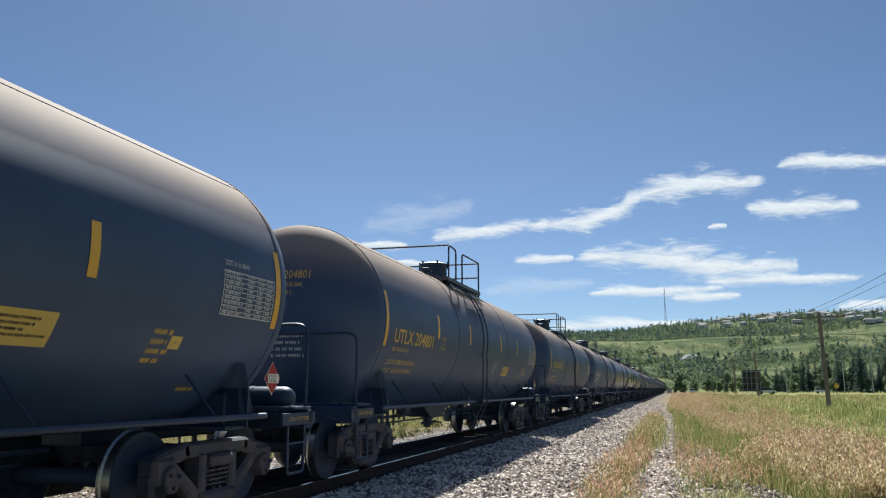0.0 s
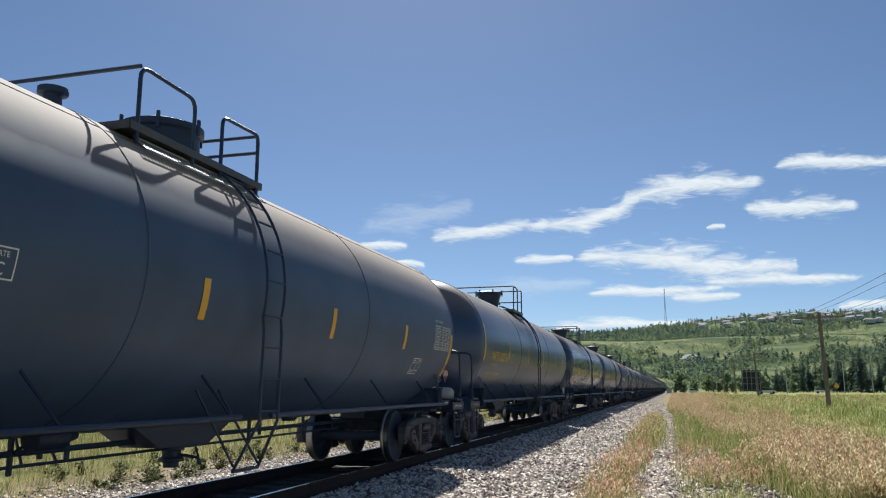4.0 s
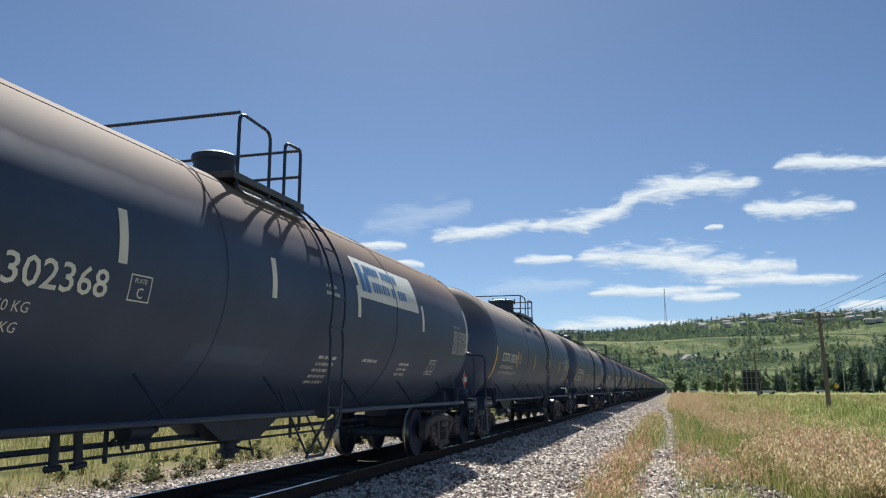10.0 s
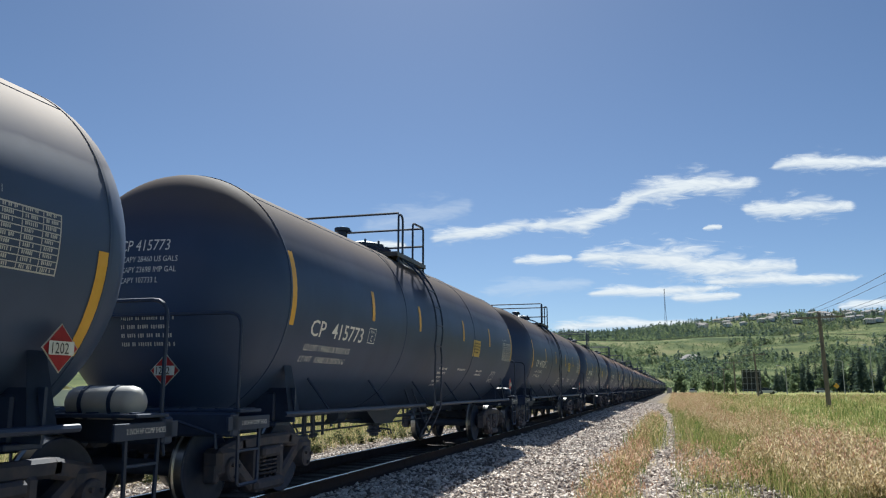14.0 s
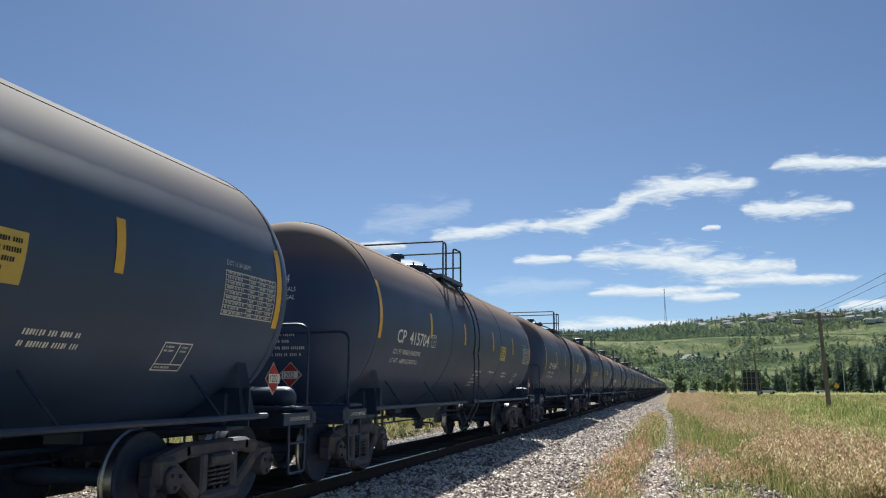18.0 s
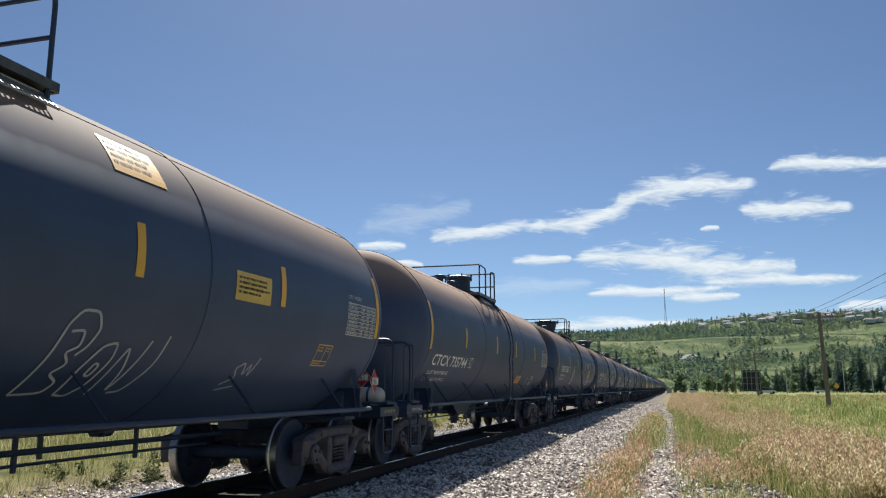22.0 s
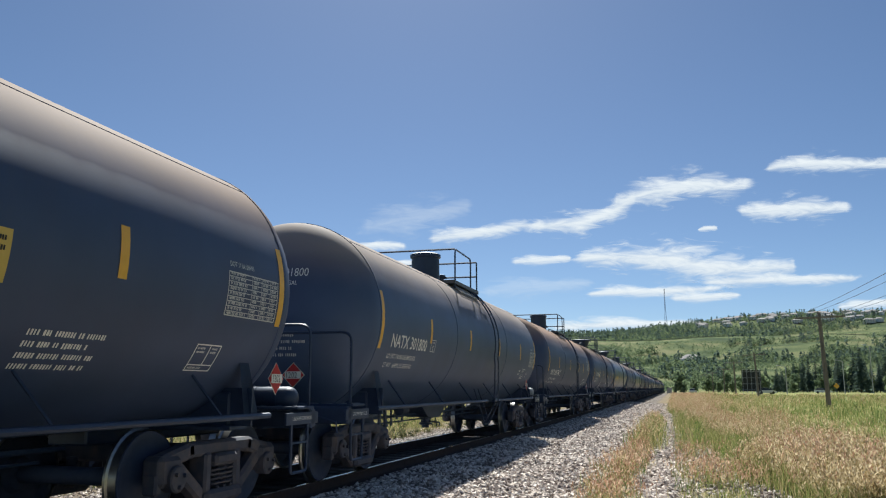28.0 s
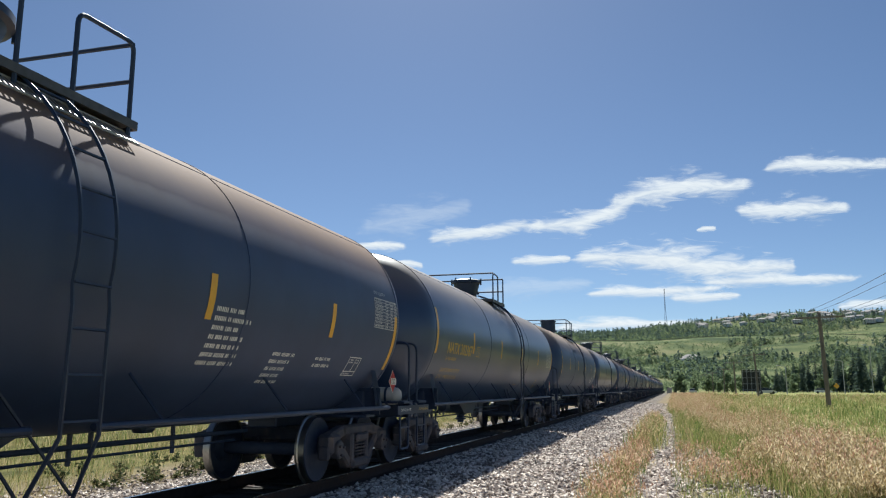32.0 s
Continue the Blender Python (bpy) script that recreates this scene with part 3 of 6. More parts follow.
def brake_cylinder():
    bm = lathe(bmesh.new(), [(-0.26, 0.05), (-0.24, 0.11), (0.14, 0.11), (0.18, 0.07), (0.34, 0.03)], "Y", (0.15, -2.0, 0.86), 14)
    return bm


def lever_bracket():
    bm = box(bmesh.new(), (0, 0, 0.77), (0.05, 0.11, 0.44), bevel=0.015)
    return box(bm, (0, 0, 0.56), (0.08, 0.2, 0.06), bevel=0.015)


def reservoir():
    return lathe(bmesh.new(), [(-0.37, 0.03), (-0.36, 0.09), (-0.32, 0.13), (-0.27, 0.145), (0.27, 0.145), (0.32, 0.13), (0.36, 0.09), (0.37, 0.03)], "X", (0, 0, 0), 24)


def diamond(size, z=0.0):
    bm = bmesh.new()
    q = [bm.verts.new((size * math.cos(a), 0, size * math.sin(a))) for a in (math.pi / 2 * k for k in range(4))]
    bm.faces.new(q)
    bmesh.ops.solidify(bm, geom=bm.faces[:], thickness=0.006)
    return bm


def strut():
    return tube(bmesh.new(), [(1.16, 0.0, 1.47), (1.43, 0.18, 1.03)], 0.014, 5)


def sill_pipe(y0, y1):
    def make():
        return tube(bmesh.new(), [(1.43, y0, 1.02), (1.43, y1, 1.02)], 0.032, 8)
    return make


# ---- markings ----
GLYPHS = {}


def flat_text(words, height, wide=1.0):
    """Vertices and faces of a line of lettering, from its lower left corner."""
    key = (words, round(height, 3), wide)
    if key not in GLYPHS:
        cu = bpy.data.curves.new("lettering", "FONT")
        cu.body, cu.size, cu.resolution_u, cu.offset = words, height / 0.7, 2, height * 0.014 if height > 0.15 else 0.0
        ob = bpy.data.objects.new("lettering", cu)
        scene.collection.objects.link(ob)
        dg = bpy.context.evaluated_depsgraph_get()
        me = bpy.data.meshes.new_from_object(ob.evaluated_get(dg))
        GLYPHS[key] = ([(v.co.x * wide, v.co.y) for v in me.vertices], [tuple(p.vertices) for p in me.polygons])
        bpy.data.objects.remove(ob)
        bpy.data.curves.remove(cu)
        bpy.data.meshes.remove(me)
    return GLYPHS[key]


def sheet(bm, u0, v0, u1, v1, rows=1):
    vs = [[bm.verts.new((u, v0 + (v1 - v0) * k / rows, 0)) for u in (u0, u1)] for k in range(rows + 1)]
    for a, b in zip(vs, vs[1:]):
        bm.faces.new((a[0], a[1], b[1], b[0]))


def letter(bm, words, u, v, height, wide=1.0, slant=0.0):
    vs, fs = flat_text(words, height, wide)
    made = [bm.verts.new((u + x + slant * y, v + y, 0)) for x, y in vs]
    for f in fs:
        try:
            bm.faces.new([made[i] for i in f])
        except ValueError:
            pass


def wrap(bm, y, deg, out):
    """Bend a flat pattern (along, up) onto the tank's near side."""
    lo = min(v.co.y for v in bm.verts)
    hi = max(v.co.y for v in bm.verts)
    k = lo + 0.06
    while k < hi:
        bmesh.ops.bisect_plane(bm, geom=bm.verts[:] + bm.edges[:] + bm.faces[:], plane_co=(0, k, 0), plane_no=(0, 1, 0))
        k += 0.06
    for v in bm.verts:
        v.co = on_tank(y + v.co.x, deg + math.degrees(v.co.y / R_TANK), out)
    bmesh.ops.recalc_face_normals(bm, faces=bm.faces)
    for f in bm.faces:
        f.normal_update()
        if f.normal.x < 0:
            f.normal_flip()
    return bm


def strip_mesh(a0, a1, w, mat):
    def make():
        bm = bmesh.new()
        n = max(2, int(abs(a1 - a0) / 4))
        vs = [[bm.verts.new(on_tank(u, a0 + (a1 - a0) * k / n, 0.005)) for u in (-w / 2, w / 2)] for k in range(n + 1)]
        for a, b in zip(vs, vs[1:]):
            bm.faces.new((a[0], a[1], b[1], b[0]))
        return bm
    return shared("strip_%g_%g_%g" % (a0, a1, w), make, mat)


def bars(bm, u, v, w, rows, h=0.032, gap=0.055, seed=1):
    """Small lettering too fine to read: strokes of its size, in words."""
    rnd = random.Random(seed)
    for k in range(rows):
        x = u
        end = u + w * rnd.uniform(0.7, 1.0)
        top = v - k * (h + gap)
        pitch = h * 0.62
        while x < end:
            for _ in range(rnd.randint(2, 7)):
                if x > end:
                    break
                sheet(bm, x, top - h * rnd.uniform(0.85, 1.0), x + pitch * rnd.uniform(0.45, 0.75), top)
                x += pitch
            x += pitch * 0.9
    return bm


def frame_lines(bm, u0, v0, u1, v1, t):
    for q in ((u0, v0, u1, v0 + t), (u0, v1 - t, u1, v1), (u0, v0 + t, u0 + t, v1 - t), (u1 - t, v0 + t, u1, v1 - t)):
        sheet(bm, *q)


def data_table():
    """White stencilled grid of test dates."""
    bm = bmesh.new()
    w, h = 1.03, 0.45
    frame_lines(bm, 0, 0, w, h, 0.012)
    for k in range(1, 9):
        sheet(bm, 0.014, h * k / 9 - 0.004, w - 0.014, h * k / 9 + 0.004)
    for u in (0.46, 0.66, 0.85):
        for k in range(9):
            sheet(bm, u, h * k / 9 + 0.006, u + 0.008, h * (k + 1) / 9 - 0.006)
    for k in range(9):
        v = h * (k + 0.3) / 9
        bars(bm, 0.04, v + 0.028, 0.36, 1, 0.028, 0, k)
        for u in (0.49, 0.69, 0.88):
            bars(bm, u, v + 0.028, 0.12, 1, 0.028, 0, k + int(u * 90))
    letter(bm, "DOT 111A100W1", 0.02, h + 0.05, 0.055, 0.8)
    return bm


def plate_box(c):
    bm = bmesh.new()
    frame_lines(bm, 0, 0, 0.28, 0.225, 0.012)
    letter(bm, "PLATE", 0.055, 0.155, 0.04, 1.0)
    letter(bm, c, 0.10, 0.03, 0.09)
    return bm


def slant_box():
    """White frame of the valve data, with a foot line and fine print."""
    bm = bmesh.new()
    frame_lines(bm, 0, 0, 0.43, 0.30, 0.013)
    sheet(bm, 0.235, 0.078, 0.248, 0.287)
    sheet(bm, 0.013, 0.066, 0.417, 0.078)
    bars(bm, 0.04, 0.265, 0.14, 2, 0.022, 0.018, 4)
    bars(bm, 0.28, 0.265, 0.1, 2, 0.022, 0.018, 6)
    bars(bm, 0.04, 0.05, 0.28, 1, 0.024, 0.02, 8)
    return bm


def add_mark(car, name, bm, mat, y, deg, out=0.004, label=""):
    return part(name, wrap(bm, y, deg, out), mat, car, label)


def add_sticker(car, y, deg, w, h, mat, ink, rows, label):
    bm = bmesh.new()
    sheet(bm, 0, 0, w, h)
    ob = add_mark(car, "sticker", bm, mat, y, deg, 0.004, label)
    bm = bmesh.new()
    bars(bm, 0.05, h - 0.05, w - 0.1, rows, h=(h - 0.1) / rows * 0.55, gap=(h - 0.1) / rows * 0.45, seed=int(abs(y) * 10))
    tagged(part("print", wrap(bm, y, deg, 0.008), ink, ob), kind="stuff")


def add_placard(car, m, spec_number):
    p = piece("placard", shared("placard", lambda: diamond(0.182), TAPE_WHITE), car, m, "red and white diamond hazard placard")
    piece("red_field", shared("red_field", lambda: diamond(0.168), RED), p, pose(0, -0.005, 0))
    bm = bmesh.new()
    sheet(bm, -0.125, -0.05, 0.125, 0.05)
    for v in bm.verts:
        v.co = Vector((v.co.x, -0.016, v.co.y))
    piece("number_band", shared("number_band", lambda: bm, TAPE_WHITE), p)

    def digits():
        q = bmesh.new()
        letter(q, spec_number, -0.117, -0.04, 0.08, 0.82)
        for v in q.verts:
            v.co = Vector((v.co.x, -0.020, v.co.y))
        return q
    piece("number", shared("digits_" + spec_number, digits, INK), p)


def add_end_text(car, mark, lines, ink, drop_to):
    """Lettering on the front head, facing along the line."""
    bm = bmesh.new()
    letter(bm, mark, 0, 0, 0.13, 0.78)
    for k, s in enumerate(lines):
        letter(bm, s, 0.06, -0.13 - 0.12 * k, 0.065, 0.8)
    for v in bm.verts:
        x, z = v.co.x - 0.25, v.co.y + drop_to
        q = min(math.hypot(x, z - Z_TANK) / R_TANK, 0.99)
        v.co = Vector((x, -car["half"] - 0.84 * math.sqrt(1 - q * q) - 0.006, z))
    tagged(part("end_lettering", bm, ink, car, "stencilled end lettering"), kind="stuff")
    bm = bars(bmesh.new(), 0, 0, 0.8, 4, 0.045, 0.05, len(mark) + ord(mark[-1]))
    for v in bm.verts:
        x, z = v.co.x - 0.15, v.co.y + 2.1
        q = min(math.hypot(x, z - Z_TANK) / R_TANK, 0.99)
        v.co = Vector((x, -car["half"] - 0.84 * math.sqrt(1 - q * q) - 0.006, z))
    tagged(part("end_note", bm, TABLE_INK, car), kind="stuff")


def tank_car(spec):
    half = spec.get("half", HALF)
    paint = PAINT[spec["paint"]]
    car = root("tank_car", pose(TRACK, 0, 0), spec["label"], "tank car", "tank cars of the train")
    car["half"] = half
    far = spec["o"] > 470
    grow = half - HALF
    a, b, c, d = spec.get("plat", (-1.22, -0.6, -0.03, 1.65))
    top = spec.get("rail", 4.52)
    lad = spec.get("ladder", (b + c) / 2)

    def shift(s):
        return pose(0, s * grow, 0)

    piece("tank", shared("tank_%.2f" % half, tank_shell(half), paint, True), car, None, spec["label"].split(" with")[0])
    for y in (-half, -half * 0.36, half * 0.36, half):
        piece("seam", shared("seam", seam(0), paint, True), car, pose(0, y, 0))
    for s in (-1, 1):
        piece("draft_sill", shared("draft_sill%d" % s, draft_sill(s), STEEL_BLACK), car, shift(s))
        piece("cradle", shared("cradle%d" % s, cradle(s), STEEL_BLACK), car, shift(s))
        piece("end_sill", shared("end_sill%d" % s, end_sill(s), STEEL_BLACK), car, shift(s))
        for x in (-1.435, 1.435):
            piece("side_bar", shared("side_bar%d" % s, side_bar(s), STEEL_BLACK), car, Matrix.Translation((x, s * grow, 0)))
        piece("end_platform", shared("end_platform%d" % s, end_platform(s), STEEL_BLACK), car, shift(s))
        piece("end_rail", shared("end_rail%d" % s, end_rail(s), STEEL_BLACK, True), car, shift(s))
        piece("coupler", shared("coupler%d" % s, coupler(s), STEEL_GRIMY), car, shift(s))
        piece("air_hose", shared("air_hose%d" % s, air_hose(s), STEEL_GRIMY, True), car, shift(s))
        piece("cut_lever", shared("cut_lever%d" % s, cut_lever(s), STEEL_BLACK), car, shift(s))
        for e in (-1, 1):
            piece("stirrup_step", shared("stirrup", stirrup, STEEL_BLACK, True), car, pose(e * 1.42, s * (7.3 + grow), 0))
            piece("bolster_plate", shared("bolster_plate%d" % e, bolster_plate(e), STEEL_BLACK), car, pose(0, s * (6.2 + grow), 0))
        add_truck(car, s * (6.2 + grow + spec.get("truck", 0.0)))
        side = piece("side_ladder", shared("ladder_rail", ladder_rail(-0.2), STEEL_BLACK, True), car, pose(0, lad, 0, 0, 0, 0 if s > 0 else 180))
        if s > 0 or not far:
            piece("stile", shared("ladder_rail_two", ladder_rail(0.2), STEEL_BLACK, True), side)
        if s > 0 and not far:
            for y in (-0.2, 0.2):
                piece("brace", shared("ladder_brace_%g" % y, ladder_brace(y), STEEL_BLACK), side)
            piece("foot_rung", shared("foot_rung", lambda: tube(bmesh.new(), [(1.33, -0.26, 0.47), (1.33, 0.26, 0.47)], 0.02, 5), STEEL_BLACK), side)
        for k in range(0 if far and s < 0 else 10):
            ang = 62 - k * 12
            if ang > -10:
                p = on_tank(0, ang, 0.10)
            else:
                p = Vector((1.60 - 0.008 * (k - 6), 0, 2.08 - 0.335 * (k - 6)))
            piece("rung", shared("rung", lambda: tube(bmesh.new(), [(0, -0.2, 0), (0, 0.2, 0)], 0.013, 5), STEEL_BLACK), side, pose(p.x, 0, p.z))
        piece("walkway", shared("walkway_%g_%g" % (a, d), walkway(a, d), GALV), car, pose(s * 0.78, 0.0, 3.74))
        if s > 0 and not far:
            piece("side_grating", shared("side_grating_%g_%g" % (a, d), side_grating(a, d), GALV_BRIGHT), car)
        piece("front_guard_rail", shared("front_loop%d_%g_%g_%g" % (s, a, b, top), front_loop(s, a, b, top), STEEL_BLACK, True), car)
        piece("rear_guard_rail", shared("rear_loop%d_%g_%g_%g" % (s, c, d, top), rear_loop(s, c, d, top - 0.02), STEEL_BLACK, True), car)
        for y0, y1 in ((-half + 0.1, lad - 0.32), (lad + 0.32, half - 0.1)):
            piece("side_pipe", shared("side_pipe_%.2f_%.2f" % (y0, y1), sill_pipe(y0, y1), STEEL_BLACK, True), car, pose(0, 0, 0) if s > 0 else Matrix.Translation((-2.86, 0, 0)))
        for k in range(0 if far and s < 0 else 6):
            y = -half * 0.82 + k * half * 0.328
            piece("strut", shared("strut", strut, STEEL_BLACK), car, pose(0, y, 0) if s > 0 else pose(0, y + 0.36, 0, 0, 0, 180))
    for y, z in ((a, top), (d, top), (d, 4.15)):
        piece("cross_rail", shared("cross_rail_%g_%g" % (y, z), cross_rail(y, 0, z), STEEL_BLACK), car)
    for y, r, h, flare in spec.get("domes", ((0.87, 0.34, 4.45, 0),)):
        lid = piece("manway", shared("manway_%g_%g_%g_%d" % (y, r, h, flare), dome(y, r, h, flare), STEEL_BLACK, True), car)
        for k in range(6 if spec.get("bolts", 1) and not far else 0):
            w = 2 * math.pi * k / 6
            piece("eye_bolt", shared("eye_bolt", lambda: tube(bmesh.new(), [(0, 0, -0.16), (0, 0, 0.03)], 0.024, 5), STEEL_BLACK), lid, pose(r * 1.1 * math.cos(w), y + r * 1.1 * math.sin(w), h))
    for y in spec.get("valves", (-0.2, 1.5)):
        piece("valve", shared("valve", valve, STEEL_BLACK, True), car, pose(0.1, y, Z_TANK + R_TANK - 0.02))
    piece("bottom_outlet", shared("outlet", outlet, STEEL_BLACK, True), car)
    for x, y0, y1, z0, z1, r in ((0.0, -5.3, 5.3, 0.73, 0.74, 0.03), (0.0, -5.0, 5.0, 0.61, 0.63, 0.016), (-0.4, -5.2, 5.0, 0.86, 0.86, 0.025)):
        piece("brake_rod", shared("brake_rod_%g_%g" % (x, z0), lambda: tube(bmesh.new(), [(x, y0, z0), (x, y1, z1)], r, 6), STEEL_BLACK, True), car)
    for y, h in ((-4.1, 0.46), (-2.3, 0.42), (-1.95, 0.3), (-1.6, 0.34), (1.9, 0.4), (2.2, 0.3), (3.6, 0.4)):
        piece("rod_hanger", shared("rod_hanger_%g" % h, lambda: box(bmesh.new(), (0, 0, -h / 2), (0.04, 0.05, h), bevel=0.008), STEEL_BLACK), car, pose(0, y, 0.96))
    for y in (-3.05, -2.65):
        piece("lever_bracket", shared("lever_bracket", lever_bracket, STEEL_BLACK), car, pose(0.02, y, 0, 6 if y > -3 else 0))
    piece("brake_lever", shared("brake_lever", lambda: tube(bmesh.new(), [(0.04, -2.3, 0.74), (0.04, -1.9, 0.94)], 0.018, 5), STEEL_BLACK), car)
    piece("brake_cylinder", shared("brake_cylinder", brake_cylinder, STEEL_BLACK, True), car)
    piece("brake_valve", shared("brake_valve", lambda: box(bmesh.new(), (0.1, 2.9, 0.90), (0.2, 0.24, 0.14), bevel=0.04), STEEL_BLACK), car)
    grey = spec.get("reservoir", "grey")
    tank = piece("air_reservoir", shared("reservoir", reservoir, AIR_TANK if grey == "grey" else STEEL_BLACK, True), car, pose(0.95, 7.40 + grow, 1.19), "light grey air reservoir" if grey == "grey" else "black air reservoir")
    if not far:
        for x in (-0.16, 0.14):
            piece("strap", shared("strap", lambda: lathe(bmesh.new(), [(-0.02, 0.143), (-0.02, 0.151), (0.02, 0.151), (0.02, 0.143)], "X", (0, 0, 0), 24, caps=False), STEEL_BLACK), tank, pose(x, 0, 0))
    add_placard(car, pose(1.47, spec.get("placard", half - 0.05), spec.get("placard_z", 1.42), 0, 0, 90), spec.get("un", "1202"))
    if spec.get("un"):
        add_placard(car, pose(0.55, -7.57 - grow, 1.5), spec.get("un", "1202"))
    piece("weld_line", shared("weld_line_%.1f" % half, lambda: tube(bmesh.new(), [on_tank(-half, 52, -0.003), on_tank(half, 52, -0.003)], 0.008, 4), paint, True), car)
    if spec.get("un") == "1863":
        for x in (0.95, 1.3):
            piece("end_grab", shared("end_grab", lambda: tube(bmesh.new(), rounded([(0, 0, 1.1), (0, 0, 2.05), (0.16, 0, 2.05), (0.16, 0, 1.1)], 0.05), 0.014, 5), STEEL_BLACK, True), car, pose(x, -7.5 - grow, 0))
    # markings
    ink = GOLD if spec.get("gold") else WHITE

    def sill_words():
        q = bmesh.new()
        letter(q, "2 INCH HF COMP SHOES", 0, 0, 0.046, 0.72)
        for v in q.verts:
            v.co = Vector((1.452, v.co.x, v.co.y))
        return q
    tagged(piece("sill_lettering", shared("sill_lettering", sill_words, ink), car, pose(0, 7.05 + grow, 0.94)), kind="stuff")
    tagged(piece("sill_lettering", shared("sill_lettering", sill_words, ink), car, pose(0, -7.5 - grow, 0.94)), kind="stuff")
    tape = TAPE_WHITE if spec.get("tape") == "white" else YELLOW
    for y, a0, a1 in spec["strips"] + ((half - 0.08, *spec.get("ends", (16.5, -16.5))), (0.08 - half, *spec.get("ends", (16.5, -16.5)))):
        piece("reflector_strip", strip_mesh(a0, a1, 0.11, tape), car, pose(0, y, 0), "yellow reflective strip" if tape is YELLOW else "white reflective strip")
    ink = GOLD if spec.get("gold") else WHITE
    if spec.get("mark"):
        y, y_end, deg, h = spec["span"]
        full = max(v[0] for v in flat_text(spec["mark"], h)[0])
        bm = bmesh.new()
        letter(bm, spec["mark"], 0, 0, h, (y_end - y) / full)
        add_mark(car, "reporting_mark", bm, ink, y, deg, 0.004, "stencilled reporting mark")
        if spec.get("end", 1):
            add_end_text(car, spec["mark"].replace("  ", " "), spec.get("end_lines", ("CAPY 30150 US GAL", "CAPY 114 130 L")), ink, spec.get("end_z", 2.95))
        if spec.get("slogan"):
            bm = bmesh.new()
            letter(bm, "THE TANK CAR PEOPLE", 0, 0, 0.065, 0.82)
            add_mark(car, "slogan_lettering", bm, ink, y + 0.02, deg - 5.4)
        bm = bmesh.new()
        lines = spec.get("lines", ("LD LMT  198000 LB  89800 KG", "LT WT   65000 LB  29480 KG"))
        full = max(v[0] for v in flat_text(lines[0], 0.082)[0])
        for k, line in enumerate(lines):
            letter(bm, line, 0, -k * 0.155, 0.082, spec.get("line_width", 1.43) / full)
        add_mark(car, "weight_lettering", bm, ink, y - 0.02, deg + spec.get("drop", -7.2), 0.004)
        add_mark(car, "plate_mark", plate_box("C"), ink, y_end + spec.get("plate", 0.25), deg + 0.3)
    ty, td = spec.get("table", (half - 1.2, -14))
    tk = ("table", ty, td)
    if tk not in MESHES:
        MESHES[tk] = mesh_of("data_table", wrap(data_table(), ty, td, 0.004), TABLE_INK)
    piece("data_table", MESHES[tk], car, None, "white stencilled inspection table")
    for kind, y, deg, *more in spec.get("extras", ()):
        if kind == "bars":
            tagged(add_mark(car, "small_lettering", bars(bmesh.new(), 0, 0, more[0], more[1], 0.05, 0.045, int(abs(y * 7))), ink, y, deg), kind="stuff")
        elif kind == "words":
            bm = bmesh.new()
            for k, line in enumerate(more[1:]):
                letter(bm, line, 0, -k * more[0] * 1.7, more[0], 0.85)
            add_mark(car, "stencilled_note", bm, ink, y, deg)
        elif kind == "yellow":
            add_sticker(car, y, deg, more[0], more[1], LABEL_YELLOW, INK, 4, "yellow printed sticker")
        elif kind == "orange":
            add_sticker(car, y, deg, more[0], more[1], LABEL_ORANGE, INK, 4, "orange printed sticker")
        elif kind == "slant":
            add_mark(car, "outlined_panel", slant_box(), ink, y, deg)
        elif kind == "banner":
            add_banner(car, y, deg)
        elif kind == "scrawl":
            add_scrawl(car, y, deg)
        elif kind == "tag":
            add_tag(car, y, deg)
        elif kind == "patch":
            bm = bmesh.new()
            sheet(bm, 0, 0, more[0], more[1])
            add_mark(car, "paint_patch", bm, PAINT[more[2]], y, deg, 0.003, "repainted patch")
    return car


def add_banner(car, y, deg):
    bm = bmesh.new()
    sheet(bm, 0, 0, 2.73, 0.645)
    ob = add_mark(car, "banner", bm, WHITE, y, deg, 0.004, "white advertising banner with blue shapes")
    for u, v in ((0.28, 0.55), (0.48, 0.4)):
        bm = bmesh.new()
        sheet(bm, u - 0.16, 0.1, u, v)
        part("blue_block", wrap(bm, y, deg, 0.008), BLUE_SIGN, ob)
    for u, v, w in ((0.42, 0.56, 1.7), (0.62, 0.3, 1.9)):
        tagged(part("banner_print", wrap(bars(bmesh.new(), u, v, w, 1, 0.17, 0.1, int(w * 7)), y, deg, 0.008), BLUE_SIGN, ob), kind="stuff")


def add_tag(car, y, deg):
    """Small looping spray-paint scribble."""
    bm = bmesh.new()
    line = [Vector((0.16 + 0.14 * math.sin(k * 0.47) + 0.05 * math.sin(k * 1.31), 0.02 + 0.0062 * k + 0.05 * math.cos(k * 0.83), 0)) for k in range(52)]
    for p, q in zip(line, line[1:]):
        w = Vector((p.y - q.y, q.x - p.x, 0)).normalized() * 0.008
        bm.faces.new([bm.verts.new(v) for v in (p + w, p - w, q - w, q + w)])
    tagged(add_mark(car, "graffiti", bm, SCRAWL, y, deg, 0.005, "pale spray-painted scribble"), kind="stuff")


